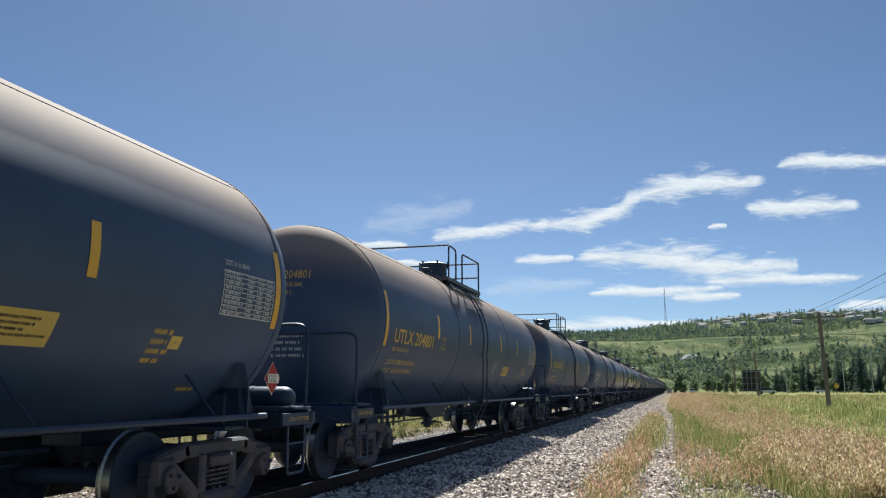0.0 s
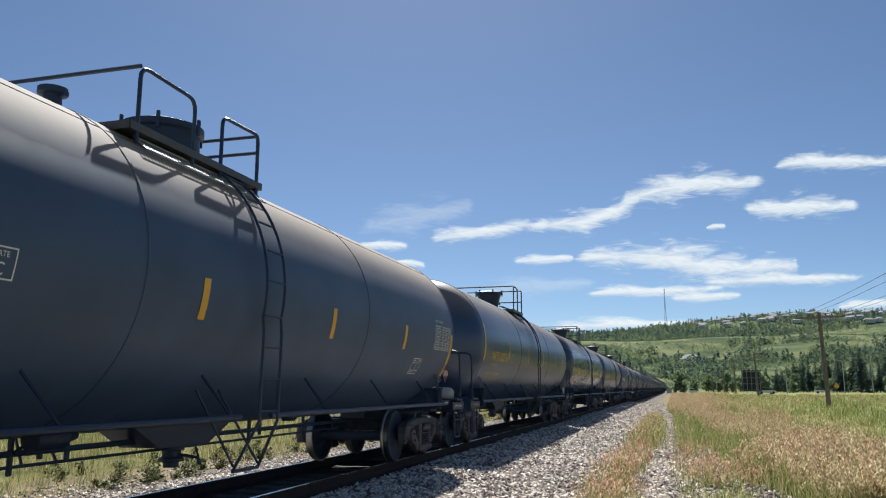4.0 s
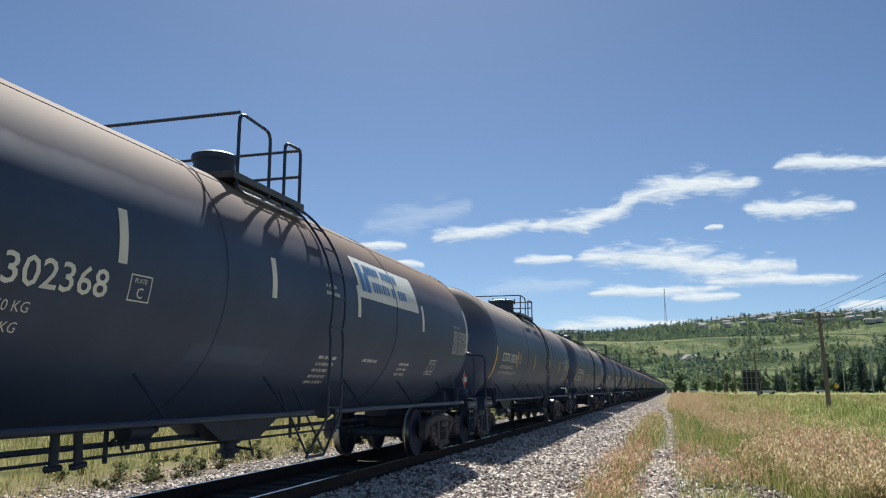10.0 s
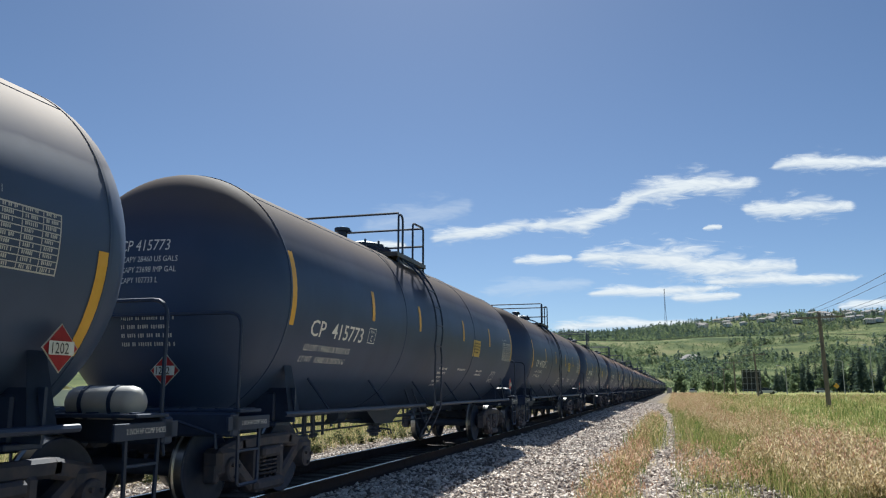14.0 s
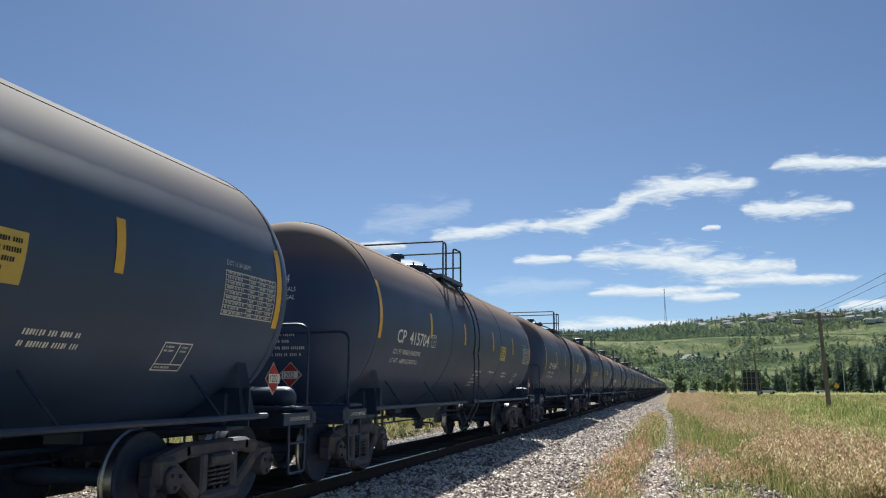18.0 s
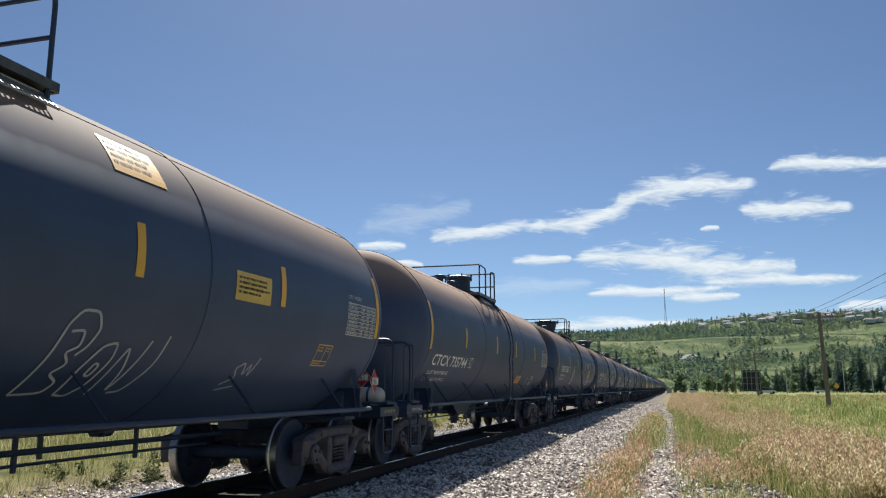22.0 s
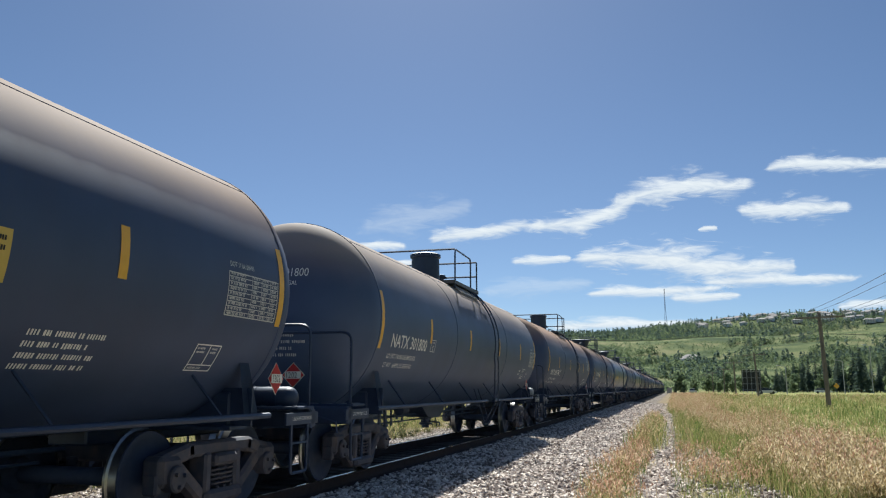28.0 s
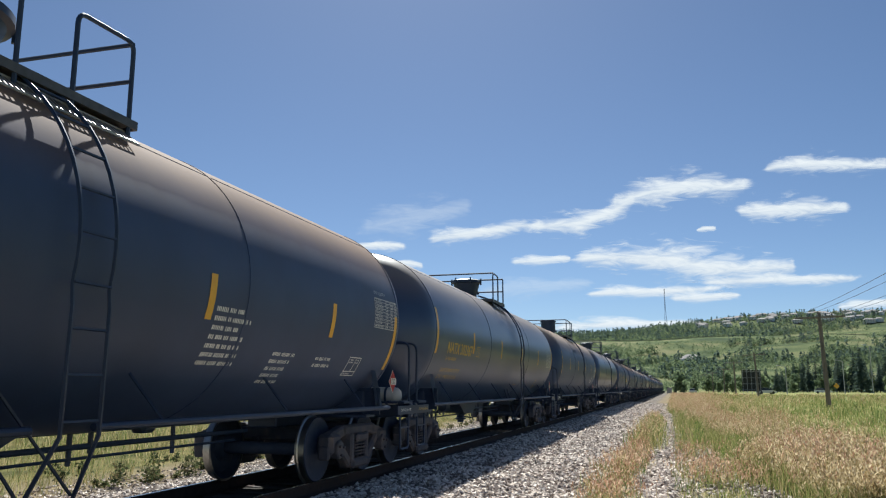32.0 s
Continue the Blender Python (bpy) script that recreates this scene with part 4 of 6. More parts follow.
def add_scrawl(car, y, deg):
    """Outlined spray-paint letters and a small tag behind them."""
    bm = bmesh.new()
    strokes = (
        ((0.0, 0.02), (0.1, 0.4), (0.14, 0.68), (0.24, 0.8), (0.42, 0.8), (0.5, 0.66), (0.44, 0.5), (0.36, 0.42)),
        ((0.2, 0.62), (0.34, 0.64), (0.36, 0.5), (0.24, 0.44), (0.34, 0.34), (0.22, 0.24), (0.36, 0.16), (0.3, 0.04), (0.0, 0.02)),
        ((0.45, 0.02), (0.5, 0.3), (0.62, 0.52), (0.78, 0.56), (0.8, 0.4), (0.7, 0.12), (0.58, 0.0), (0.45, 0.02)),
        ((0.6, 0.24), (0.64, 0.36), (0.7, 0.34), (0.66, 0.22), (0.6, 0.24)),
        ((0.8, 0.02), (0.88, 0.36), (0.95, 0.54), (1.02, 0.3), (1.0, 0.04), (1.1, 0.3), (1.2, 0.6)),
        ((1.05, 0.04), (1.2, 0.06), (1.38, 0.36), (1.42, 0.66)),
        ((2.7, 0.15), (2.9, 0.25), (2.8, 0.37), (2.95, 0.45), (3.0, 0.27), (3.08, 0.45), (3.12, 0.25), (3.2, 0.51)),
        ((2.7, 0.07), (3.0, 0.13)))
    for pts in strokes:
        fine = []
        for p, q in zip(pts, pts[1:]):
            fine += [Vector((p[0] + (q[0] - p[0]) * j / 4, p[1] + (q[1] - p[1]) * j / 4, 0)) for j in range(4)]
        fine.append(Vector((*pts[-1], 0)))
        soft = [fine[0]] + [(o + 2 * p + q) / 4 for o, p, q in zip(fine, fine[1:], fine[2:])] + [fine[-1]]
        for p, q in zip(soft, soft[1:]):
            d = q - p
            s = Vector((-d.y, d.x, 0)).normalized() * 0.012
            bm.faces.new([bm.verts.new(v) for v in (p + s, p - s, q - s, q + s)])
    tagged(add_mark(car, "graffiti", bm, SCRAWL, y, deg, 0.005, "pale spray-painted outlined graffiti letters"), kind="stuff")


BASE_LABEL = {"clean": "plain black steel tank car with little dust", "brown": "black steel tank car with thin brown dust film", "satin": "black steel tank car with dusty crown", "gloss": "glossy black steel tank car with clean paint", "mirror": "polished black steel tank car with mirror-like flanks", "dusty": "brown-dusted black steel tank car with matt paint", "grey": "faded charcoal steel tank car with dusty crown"}


def row(ys, a0, a1):
    return tuple((y, a0, a1) for y in ys)


# families of cars that share fittings and the layout of their markings
U = dict(slogan=1, strips=row((-3.94, -1.5, 1.6, 3.94), 7, -9.5), plat=(-1.22, -0.6, -0.03, 1.65), domes=((0.87, 0.34, 4.45, 0),), valves=(-0.2, 1.5), gold=1, span=(-6.4, -4.25, -13.2, 0.235), drop=-13.8, plate=0.5, reservoir="dark",
         lines=("LD LMT 197500 LB 89 600 KG", "LT WT   65500 LB 29 700 KG"), extras=(("yellow", 2.7, -25, 0.85, 0.42), ("slant", 4.98, -27), ("bars", 3.4, -38, 0.6, 2)))
N = dict(un="1202", placard=6.95, placard_z=1.38, reservoir="dark", strips=row((-4.38, -1.4, 1.45, 4.38), 4.8, -12.4), plat=(-0.6, 0.06, 0.77, 0.77), domes=((0.22, 0.40, 4.46, 1),), valves=(0.7,), gold=1, span=(-6.48, -4.5, -14.9, 0.225), slogan=1, drop=-14.8, plate=0.43,
         lines=("LD LMT 206200 LB 93 500 KG", "LT WT   79900 LB 36 200 KG"), extras=(("bars", 1.65, -38.5, 0.55, 1), ("bars", 5.1, -32, 0.28, 4)))
W = dict(un="1202", strips=row((-4.36, -1.4, 1.6, 4.5), 6.2, -10.5), ends=(15.3, -18.5), bolts=0, plat=(-1.29, 0.19, 0.83, 0.83), domes=((-0.46, 0.35, 4.58, 0),), ladder=0.32, valves=(0.5,), span=(-6.45, -4.58, -16.5, 0.21),
         lines=("LD LMT 196100 LBS 88950 KG", "LT WT   66900 LBS 30350 KG"), placard=5.6, table=(6.05, -16.5), extras=(("slant", 5.28, -31.3), ("bars", 4.75, -21.5, 0.3, 2), ("bars", 6.0, -24, 0.2, 2)))
CG = dict(end_z=2.70, placard_z=1.6, placard=6.75, strips=row((-4.1, -2.45, -1.3, 1.48, 2.76, 4.15), -12.5, -28.5), ends=(-1.5, -33.5), plat=(-1.51, -0.6, -0.06, 0.74), rail=4.36, ladder=0.15, domes=((1.1, 0.26, 4.28, 0),), valves=(-1.65, 0.2, 0.5), span=(-6.42, -4.4, -14.8, 0.225), plate=0.38, line_width=1.62,
          lines=("LD LMT 197000 LB 89350 KG", "LT WT   66000 LB 29950 KG NEW 11-91"), extras=(("slant", 5.0, -33),))
CP = dict(end_z=2.84, reservoir="dark", strips=row((-3.86, -1.38, 1.38, 3.86), 10.2, -6.8), plat=(-1.44, -1.2, -0.6, 0.08), domes=((-0.75, 0.3, 4.12, 0),), valves=(-0.25, 0.1, -2.0), span=(-5.76, -3.94, -14.6, 0.225), plate=0.15, end_lines=("CAPY 28460 US GALS", "CAPY 23698 IMP GAL", "CAPY 107733 L"), un="1202",
          lines=("LD LMT 199000 LB 90250 KG", "LT WT   64000 LB 29050 KG"), extras=(("yellow", 2.26, -14.6, 0.65, 0.365), ("slant", 4.74, -37.5), ("bars", 3.1, -26, 0.78, 2), ("bars", 1.44, -26, 0.75, 1), ("bars", 0.1, -26.5, 0.6, 5)))
CT = dict(reservoir="dark", strips=row((-4.37, -1.25, 1.26, 4.4), 7.4, -8.8), ends=(20, -14), plat=(-0.72, 0.0, 0.6, 1.09), domes=((0.83, 0.34, 4.45, 0),), valves=(-1.4, -0.2), span=(-6.58, -4.02, -25.2, 0.22), plate=0.2, un="1863",
          lines=("LD LMT 198400 LB 90000 KG", "LT WT   64800 LB 29380 KG"), extras=(("orange", 2.24, -37.6, 0.67, 0.245), ("slant", 4.65, -39), ("bars", 4.1, -30, 0.15, 3)))
IC = dict(strips=row((-3.82, -0.8, 2.42, 4.8), 9, -8.5), ends=(18.5, -16.5), plat=(-0.72, 0.0, 0.6, 1.2), domes=((0.2, 0.5, 4.5, 1),), valves=(-1.2,), span=(-6.2, -4.05, -15.6, 0.245), plate=0.35, table=(6.26, -7), un="1863",
          lines=("LD LMT 200900 LB 91 100 KG", "LT WT   65100 LB 29 530 KG"), extras=(("yellow", 3.9, -23.3, 0.67, 0.41), ("bars", -2.68, -5.2, 0.95, 9), ("bars", 2.86, 6.6, 1.7, 3), ("words", 2.9, -29.5, 0.065, "BOV", "TXXV NEW 12-2014", "FLANGE GASKET"), ("bars", 4.0, -27, 1.5, 3), ("slant", 5.77, -37.2)))
C2 = dict(CT, reservoir="grey", span=(-6.02, -3.82, -13.8, 0.21), plate=0.1, table=(6.25, -7.3), un="1202", strips=row((-3.78, -1.2, 1.92, 4.79), 0.3, -16.5), ends=(1.2, -31.5), plat=(-0.73, 0.0, 0.61, 1.34), domes=((0.05, 0.58, 4.45, 1),), valves=(-1.2,),
          extras=(("bars", -2.05, -28, 1.0, 5), ("bars", 2.04, -11, 0.7, 7), ("bars", 3.45, -26.3, 0.6, 5), ("bars", 4.6, -26.9, 0.6, 2), ("slant", 5.68, -36.5)))


def spec(base, paint, o, half, mark=None, hoop=None, **more):
    """One car of a family, its top works moved so that the rear hoop stands at hoop."""
    s = dict(base, **more)
    s.update(paint=paint, o=o, half=half + 0.08, mark=mark)
    if hoop is not None:
        dy = hoop - s["plat"][3]
        s["plat"] = tuple(y + dy for y in s["plat"])
        s["domes"] = tuple((y + dy, *rest) for y, *rest in s["domes"])
        s["valves"] = tuple(y + dy for y in s["valves"])
        if "ladder" in s:
            s["ladder"] += dy
    return s


CARS = [
    spec(U, "satin", 1.07, 6.9, extras=(("yellow", 2.45, -31.3, 1.29, 0.28), ("bars", 4.9, -22, 0.3, 4), ("yellow", 5.17, -28.8, 0.17, 0.13), ("bars", 5.75, -45, 0.3, 1))),
    spec(U, "satin", 18.45, 6.88, "UTLX 204801", 1.43, strips=row((-4.05, -1.6, 1.64, 3.83), 10.5, -6), span=(-6.5, -4.36, -13.5, 0.225), plate=0.55, extras=(("yellow", 2.3, -29.9, 0.78, 0.265), ("slant", 4.95, -30.8), ("yellow", 5.42, -28, 0.16, 0.13), ("tag", 1.08, -29.4))),
    spec(U, "satin", 35.81, 6.89, "UTLX 206080", 1.5, strips=row((-3.95, -1.24, 1.2, 4.04), 3, -13.6), span=(-6.29, -4.15, -12.3, 0.245), plate=0.6, reservoir="grey", extras=(("slant", 5.0, -24.4), ("bars", 4.94, -27.5, 0.4, 3), ("bars", 5.63, -31.5, 0.45, 2))),
    spec(CG, "grey", 53.35, 7.05, "CGTX 30676", 0.1, strips=row((-4.54, -1.67, 1.34, 4.27), -2, -17), span=(-6.62, -4.61, -14.6, 0.215), domes=((0.2, 0.45, 4.4, 0),)),
    spec(N, "gloss", 70.72, 7.28, "NATX 302736", 0.4, table=(5.95, -15.7), reservoir="grey"),
    spec(N, "mirror", 88.20, 7.33, "NATX 302718", 0.2, strips=row((-4.2, -1.41, 1.3, 4.28), 5.5, -11.3), span=(-6.4, -4.42, -14.5, 0.245), table=(5.98, -15.5), extras=(("bars", -0.1, -18, 0.25, 2), ("bars", 0.05, -22, 0.75, 3), ("bars", 0.1, -31, 0.7, 4))),
    spec(N, "gloss", 105.69, 7.27, "NATX 302733", 1.0, span=(-6.51, -4.56, -15, 0.215), table=(5.88, -15.4)),
    spec(W, "brown", 123.0, 7.02, "NATX 302368", 0.0, domes=((-0.2, 0.28, 4.38, 0),), valves=(), plat=(-1.25, -0.5, -0.1, 0.35), reservoir="dark", table=(5.95, -15), placard_z=1.5, placard=7.0, strips=row((-4.16, -1.6, 0.91, 3.92), 13.5, -3.6), ends=(21.5, -13), span=(-6.4, -4.28, -14.7, 0.22), tape="white", lines=("LD LMT 195300 LB 88550 KG", "LT WT   67700 LB 30750 KG"), extras=(("banner", 0.95, 7.6), ("slant", 4.7, -33), ("bars", -0.2, 9.4, 0.42, 2), ("bars", -0.05, -26, 0.55, 5), ("bars", 1.44, -25.6, 0.65, 1), ("bars", 3.1, -26, 0.65, 3), ("patch", -2.9, -33, 1.5, 0.2, "grey"))),
    spec(CG, "grey", 140.23, 7.08, "CGTX 30729", 1.33, strips=row((-4.2, -1.28, 1.74, 4.45), -2, -19), span=(-6.36, -4.37, -14.4, 0.225), table=(5.93, -14), domes=((0.2, 0.42, 4.4, 0),), extras=(("bars", 1.49, -22, 1.0, 1), ("bars", 5.18, -2.5, 0.45, 1), ("slant", 5.95, -30), ("patch", 2.8, -29.5, 1.5, 0.09, "clean"), ("patch", 4.6, -37, 0.9, 0.36, "clean"))),
    spec(CG, "grey", 157.62, 7.07, "CGTX 30146", 0.72, span=(-6.45, -4.4, -14.8, 0.21), table=(5.58, -11.2), extras=(("slant", 5.0, -33), ("patch", -4.02, -33.3, 0.5, 0.28, "clean"), ("patch", 2.0, 2, 1.6, 0.5, "satin"))),
    spec(CP, "clean", 174.47, 6.5, "CP  415773", 0.2, strips=row((-3.92, -1.65, 1.38, 3.86), 12.5, -4), ends=(20, -13.5), span=(-5.97, -4.24, -16.9, 0.205), plate=0.2, lines=("LD LMT 199600 LB 90550 KG", "LT WT   63400 LB 28750 KG")),
    spec(CP, "clean", 191.06, 6.5, "CP  415701", 0.2),
    spec(CP, "clean", 207.49, 6.55, "CP  415696", 0.16, ends=(17.5, -16.3), extras=(("yellow", 2.26, -15, 0.65, 0.365), ("slant", 4.74, -37.5), ("bars", 3.1, -26, 0.78, 2), ("bars", 1.44, -26, 0.75, 1), ("bars", 0.1, -26.5, 0.6, 5), ("patch", -3.3, -33, 0.55, 0.4, "grey"), ("patch", -2.2, -36, 0.5, 0.4, "grey"))),
    spec(CP, "brown", 223.83, 6.50, "CP  415704", 0.28, ends=(21.5, -12.5), span=(-5.7, -3.96, -13.2, 0.215)),
    spec(CP, "brown", 240.24, 6.5, "CP  415698", 0.76, reservoir="grey", ends=(16.8, -16.8), span=(-5.64, -3.94, -14.3, 0.215), plate=0.2, lines=("LD LMT 198700 LB 90150 KG", "LT WT   64300 LB 29150 KG"), extras=(("yellow", 2.77, -13.1, 0.52, 0.37), ("slant", 4.74, -36.5), ("bars", 3.1, -26, 0.78, 2), ("bars", 1.44, -26, 0.75, 1), ("patch", -3.1, -33, 0.85, 0.48, "grey"), ("patch", -1.4, -34, 0.3, 0.4, "grey"), ("patch", -0.7, -33, 0.3, 0.5, "grey"))),
    spec(U, "brown", 256.98, 7.04, "UTLX 678565", 0.88, un="1863", strips=row((-3.8, -0.95, 1.48, 4.03), 10.8, -6.6), ends=(21.5, -13.5), span=(-6.11, -3.94, -14.3, 0.215), plate=0.3, reservoir="grey", extras=(("yellow", 3.0, -7.4, 0.74, 0.3), ("orange", 1.3, 28, 0.72, 0.42), ("scrawl", 0.72, -49), ("slant", 5.22, -31.7))),
    spec(CT, "dusty", 273.79, 6.92, "CTCX 735744", 0.9),
    spec(IC, "brown", 291.03, 7.24, "ICRX 215360", 0.8, span=(-6.25, -4.15, -16.1, 0.245)),
    spec(IC, "brown", 308.1, 7.2, "ICRX 215269", 0.46, span=(-6.03, -3.82, -13.7, 0.235)),
    spec(CP, "brown", 325.18, 6.77, "ICRX 215274", 0.5, strips=row((-3.9, -1.4, 1.4, 4.07), 8.2, -8.2), ends=(18.4, -15.4), plat=(-0.72, 0.0, 0.6, 1.2), domes=((0.2, 0.42, 4.4, 0),), extras=(("yellow", 2.28, -15, 0.65, 0.365), ("slant", 5.4, -37.1), ("bars", 3.3, -26, 0.85, 4), ("bars", 1.44, -26, 0.75, 1))),
    spec(W, "grey", 342.2, 6.93, "NATX 301800", 1.37),
    spec(W, "dusty", 359.3, 6.91, "NATX 301744", 1.4, strips=row((-4.32, -0.84, 2.37, 4.21), 4, -12), span=(-6.23, -4.0, -22.5, 0.2), line_width=1.66, plate=0.14, table=(5.75, -6.7), lines=("LD LMT  196300 LB  89 050 KG", "LT WT    66700 LB  30 250 KG"), extras=(("slant", 5.07, -35.6), ("words", 5.95, -32, 0.05, "EMPTY LOAD", "4 ADJ"), ("patch", -3.4, -42, 1.6, 0.28, "clean"))),
    spec(C2, "brown", 376.47, 7.17, "CTCX 716086", 1.2),
    spec(N, "gloss", 393.3, 7.25, "NATX 302367", 1.4),
]
TRAIN = []


def build_train():
    fam = [(W, "satin", 6.95), (N, "gloss", 7.25), (U, "clean", 6.9), (C2, "brown", 7.15), (CG, "grey", 7.07)]
    specs = list(CARS)
    for k in range(18):
        base, paint, half = fam[k % 5]
        specs.append(spec(base, paint, CARS[-1]["o"] + 17.3 * (k + 1), half))
    for s in specs:
        s.setdefault("label", BASE_LABEL[s["paint"]])
        TRAIN.append((tank_car(s), s["o"]))


build_train()


# ---- clouds ----
def cloud_material(name, cover, soft):
    m = bpy.data.materials.new(name)
    m.use_nodes = True
    n, l = m.node_tree.nodes, m.node_tree.links
    n.remove(n["Principled BSDF"])
    out = n["Material Output"]
    tc = n.new("ShaderNodeTexCoord")
    sep = n.new("ShaderNodeSeparateXYZ")
    l.new(tc.outputs["UV"], sep.inputs[0])

    def calc(op, a, c, clamp=False):
        q = n.new("ShaderNodeMath")
        q.operation, q.use_clamp = op, clamp
        for k, v in ((0, a), (1, c)):
            if isinstance(v, (int, float)):
                q.inputs[k].default_value = v
            else:
                l.new(v, q.inputs[k])
        return q.outputs[0]

    def noise_tex(stretch, scale, detail):
        mp = n.new("ShaderNodeMapping")
        mp.inputs["Scale"].default_value = stretch
        mp.inputs["Rotation"].default_value = (0, 0, -0.12)
        l.new(tc.outputs["Object"], mp.inputs["Vector"])
        t = n.new("ShaderNodeTexNoise")
        t.inputs["Scale"].default_value, t.inputs["Detail"].default_value, t.inputs["Roughness"].default_value = scale, detail, 0.62
        t.inputs["Distortion"].default_value = 0.8
        l.new(mp.outputs[0], t.inputs["Vector"])
        return t.outputs["Fac"]

    wisp = noise_tex((0.32, 1.5, 1), 0.017, 12.0)
    broad = noise_tex((0.5, 1.2, 1), 0.005, 3.0)
    v = calc("ABSOLUTE", calc("SUBTRACT", sep.outputs["Y"], 0.5), 0.0)
    edge = calc("SUBTRACT", 1.0, calc("MULTIPLY", v, 2.0))
    ends = calc("MULTIPLY", calc("MINIMUM", sep.outputs["X"], calc("SUBTRACT", 1.0, sep.outputs["X"])), 9.0, True)
    body = calc("MULTIPLY", edge, ends)
    fray = calc("MULTIPLY", calc("SUBTRACT", calc("ADD", calc("MULTIPLY", wisp, 0.75), calc("MULTIPLY", broad, 0.25)), 0.5), 5.2)
    r = n.new("ShaderNodeMapRange")
    r.interpolation_type = "SMOOTHSTEP"
    r.inputs["From Min"].default_value, r.inputs["From Max"].default_value = 0.30, 0.30 + soft
    r.inputs["To Max"].default_value = cover
    l.new(calc("ADD", body, calc("MULTIPLY", fray, calc("ADD", calc("MULTIPLY", body, -0.5), 0.75))), r.inputs["Value"])
    alpha = calc("MULTIPLY", r.outputs[0], calc("MULTIPLY", body, 12.0, True))
    col = n.new("ShaderNodeValToRGB")
    col.color_ramp.elements[0].position, col.color_ramp.elements[0].color = 0.25, (0.62, 0.68, 0.76, 1)
    col.color_ramp.elements[1].position, col.color_ramp.elements[1].color = 0.62, (1.0, 0.99, 0.97, 1)
    l.new(calc("ADD", calc("MULTIPLY", sep.outputs["Y"], 0.55), calc("MULTIPLY", wisp, 0.5)), col.inputs["Fac"])
    em = n.new("ShaderNodeEmission")
    em.inputs["Strength"].default_value = 0.50
    l.new(col.outputs["Color"], em.inputs["Color"])
    tr = n.new("ShaderNodeBsdfTransparent")
    mx = n.new("ShaderNodeMixShader")
    l.new(alpha, mx.inputs["Fac"])
    l.new(tr.outputs[0], mx.inputs[1])
    l.new(em.outputs[0], mx.inputs[2])
    l.new(mx.outputs[0], out.inputs["Surface"])
    return m


CLOUD = cloud_material("bright_cloud", 1.0, 0.8)
CIRRUS = cloud_material("thin_cirrus", 0.30, 0.9)
CLOUDS = []
FAR = 3600.0


def aim(u, v, d):
    """The place at distance d ahead, u to the right and v up, as slopes from the camera's axis."""
    return EYE @ Vector((u * d, v * d, -d))


def add_cloud(spine, mat, drift, label):
    """A drawn-out cloud along a spine of (right, up, thickness), in thousandths of slope."""
    cu, cv = spine[len(spine) // 2][:2]
    pts = []
    for a, b in zip(spine, spine[1:]):
        pts += [tuple(p + (q - p) * k / 6 for p, q in zip(a, b)) for k in range(6)]
    pts.append(spine[-1])
    bm = bmesh.new()
    uv = bm.loops.layers.uv.new("UVMap")
    ny, k = 6, FAR / 1000
    rows = []
    for i, (u, v, h) in enumerate(pts):
        rows.append([(bm.verts.new(((u - cu) * k, (v - cv + h * 2.3 * (j / ny - 0.5)) * k, -25 * math.sin(math.pi * j / ny))), (i / (len(pts) - 1), j / ny)) for j in range(ny + 1)])
    for a, b in zip(rows, rows[1:]):
        for j in range(ny):
            q = (a[j], b[j], b[j + 1], a[j + 1])
            f = bm.faces.new([c[0] for c in q])
            for loop, c in zip(f.loops, q):
                loop[uv].uv = c[1]
    ob = new("cloud", mesh_of("cloud", bm, mat, True))
    ob.visible_shadow = False
    m = Matrix.Translation(aim(cu / 1000, cv / 1000, FAR)) @ EYE.to_quaternion().to_matrix().to_4x4()
    ob.matrix_basis = m
    tagged(ob, label, "cloud", "clouds in the sky", "stuff")
    CLOUDS.append((ob, m, EYE.to_quaternion() @ Vector((-drift * FAR, -0.25 * drift * FAR, 0))))


add_cloud([(-24, 13, 8), (11, 17, 14), (61, 24, 16), (104, 31, 14), (143, 31, 16)], CLOUD, 0.004, "white wind-streaked cloud")
add_cloud([(110, 32, 10), (143, 31, 16), (183, 35, 20), (222, 49, 22), (243, 63, 18), (256, 68, 8)], CLOUD, 0.007, "white wind-streaked cloud")
add_cloud([(225, 62, 8), (243, 66, 18), (283, 77, 24), (333, 86, 30), (376, 83, 26), (426, 87, 8)], CLOUD, 0.016, "bright white wind-streaked cloud")
add_cloud([(380, 51, 5), (404, 50, 16), (454, 55, 27), (504, 56, 22), (540, 54, 5)], CLOUD, 0.012, "bright white lens-shaped cloud")
add_cloud([(415, 103, 3), (440, 108, 11), (483, 113, 21), (511, 113, 18), (560, 111, 16), (600, 110, 12)], CLOUD, 0.016, "white wind-streaked cloud")
add_cloud([(155, -12, 6), (190, -9, 16), (240, -10, 24), (297, -11, 36), (340, -21, 38), (390, -24, 30), (447, -21, 18), (458, -21, 5)], CLOUD, 0.004, "broad white wind-streaked cloud")
add_cloud([(320, -42, 6), (390, -40, 12), (476, -37, 13), (545, -35, 6)], CLOUD, 0.003, "thin white streak of cloud")
add_cloud([(84, -17, 4), (118, -14, 11), (158, -11, 9), (168, -11, 3)], CLOUD, 0.004, "small white wisp of cloud")
add_cloud([(176, -58, 4), (219, -55, 12), (283, -53, 13), (372, -48, 6)], CLOUD, 0.002, "thin white streak of cloud")
add_cloud([(285, -64, 5), (319, -62, 12), (361, -59, 9), (382, -58, 3)], CLOUD, 0.001, "thin white streak of cloud")
add_cloud([(125, -101, 8), (211, -96, 15), (283, -95, 10), (340, -92, 4)], CLOUD, 0.0, "low white band of cloud over the ridge")
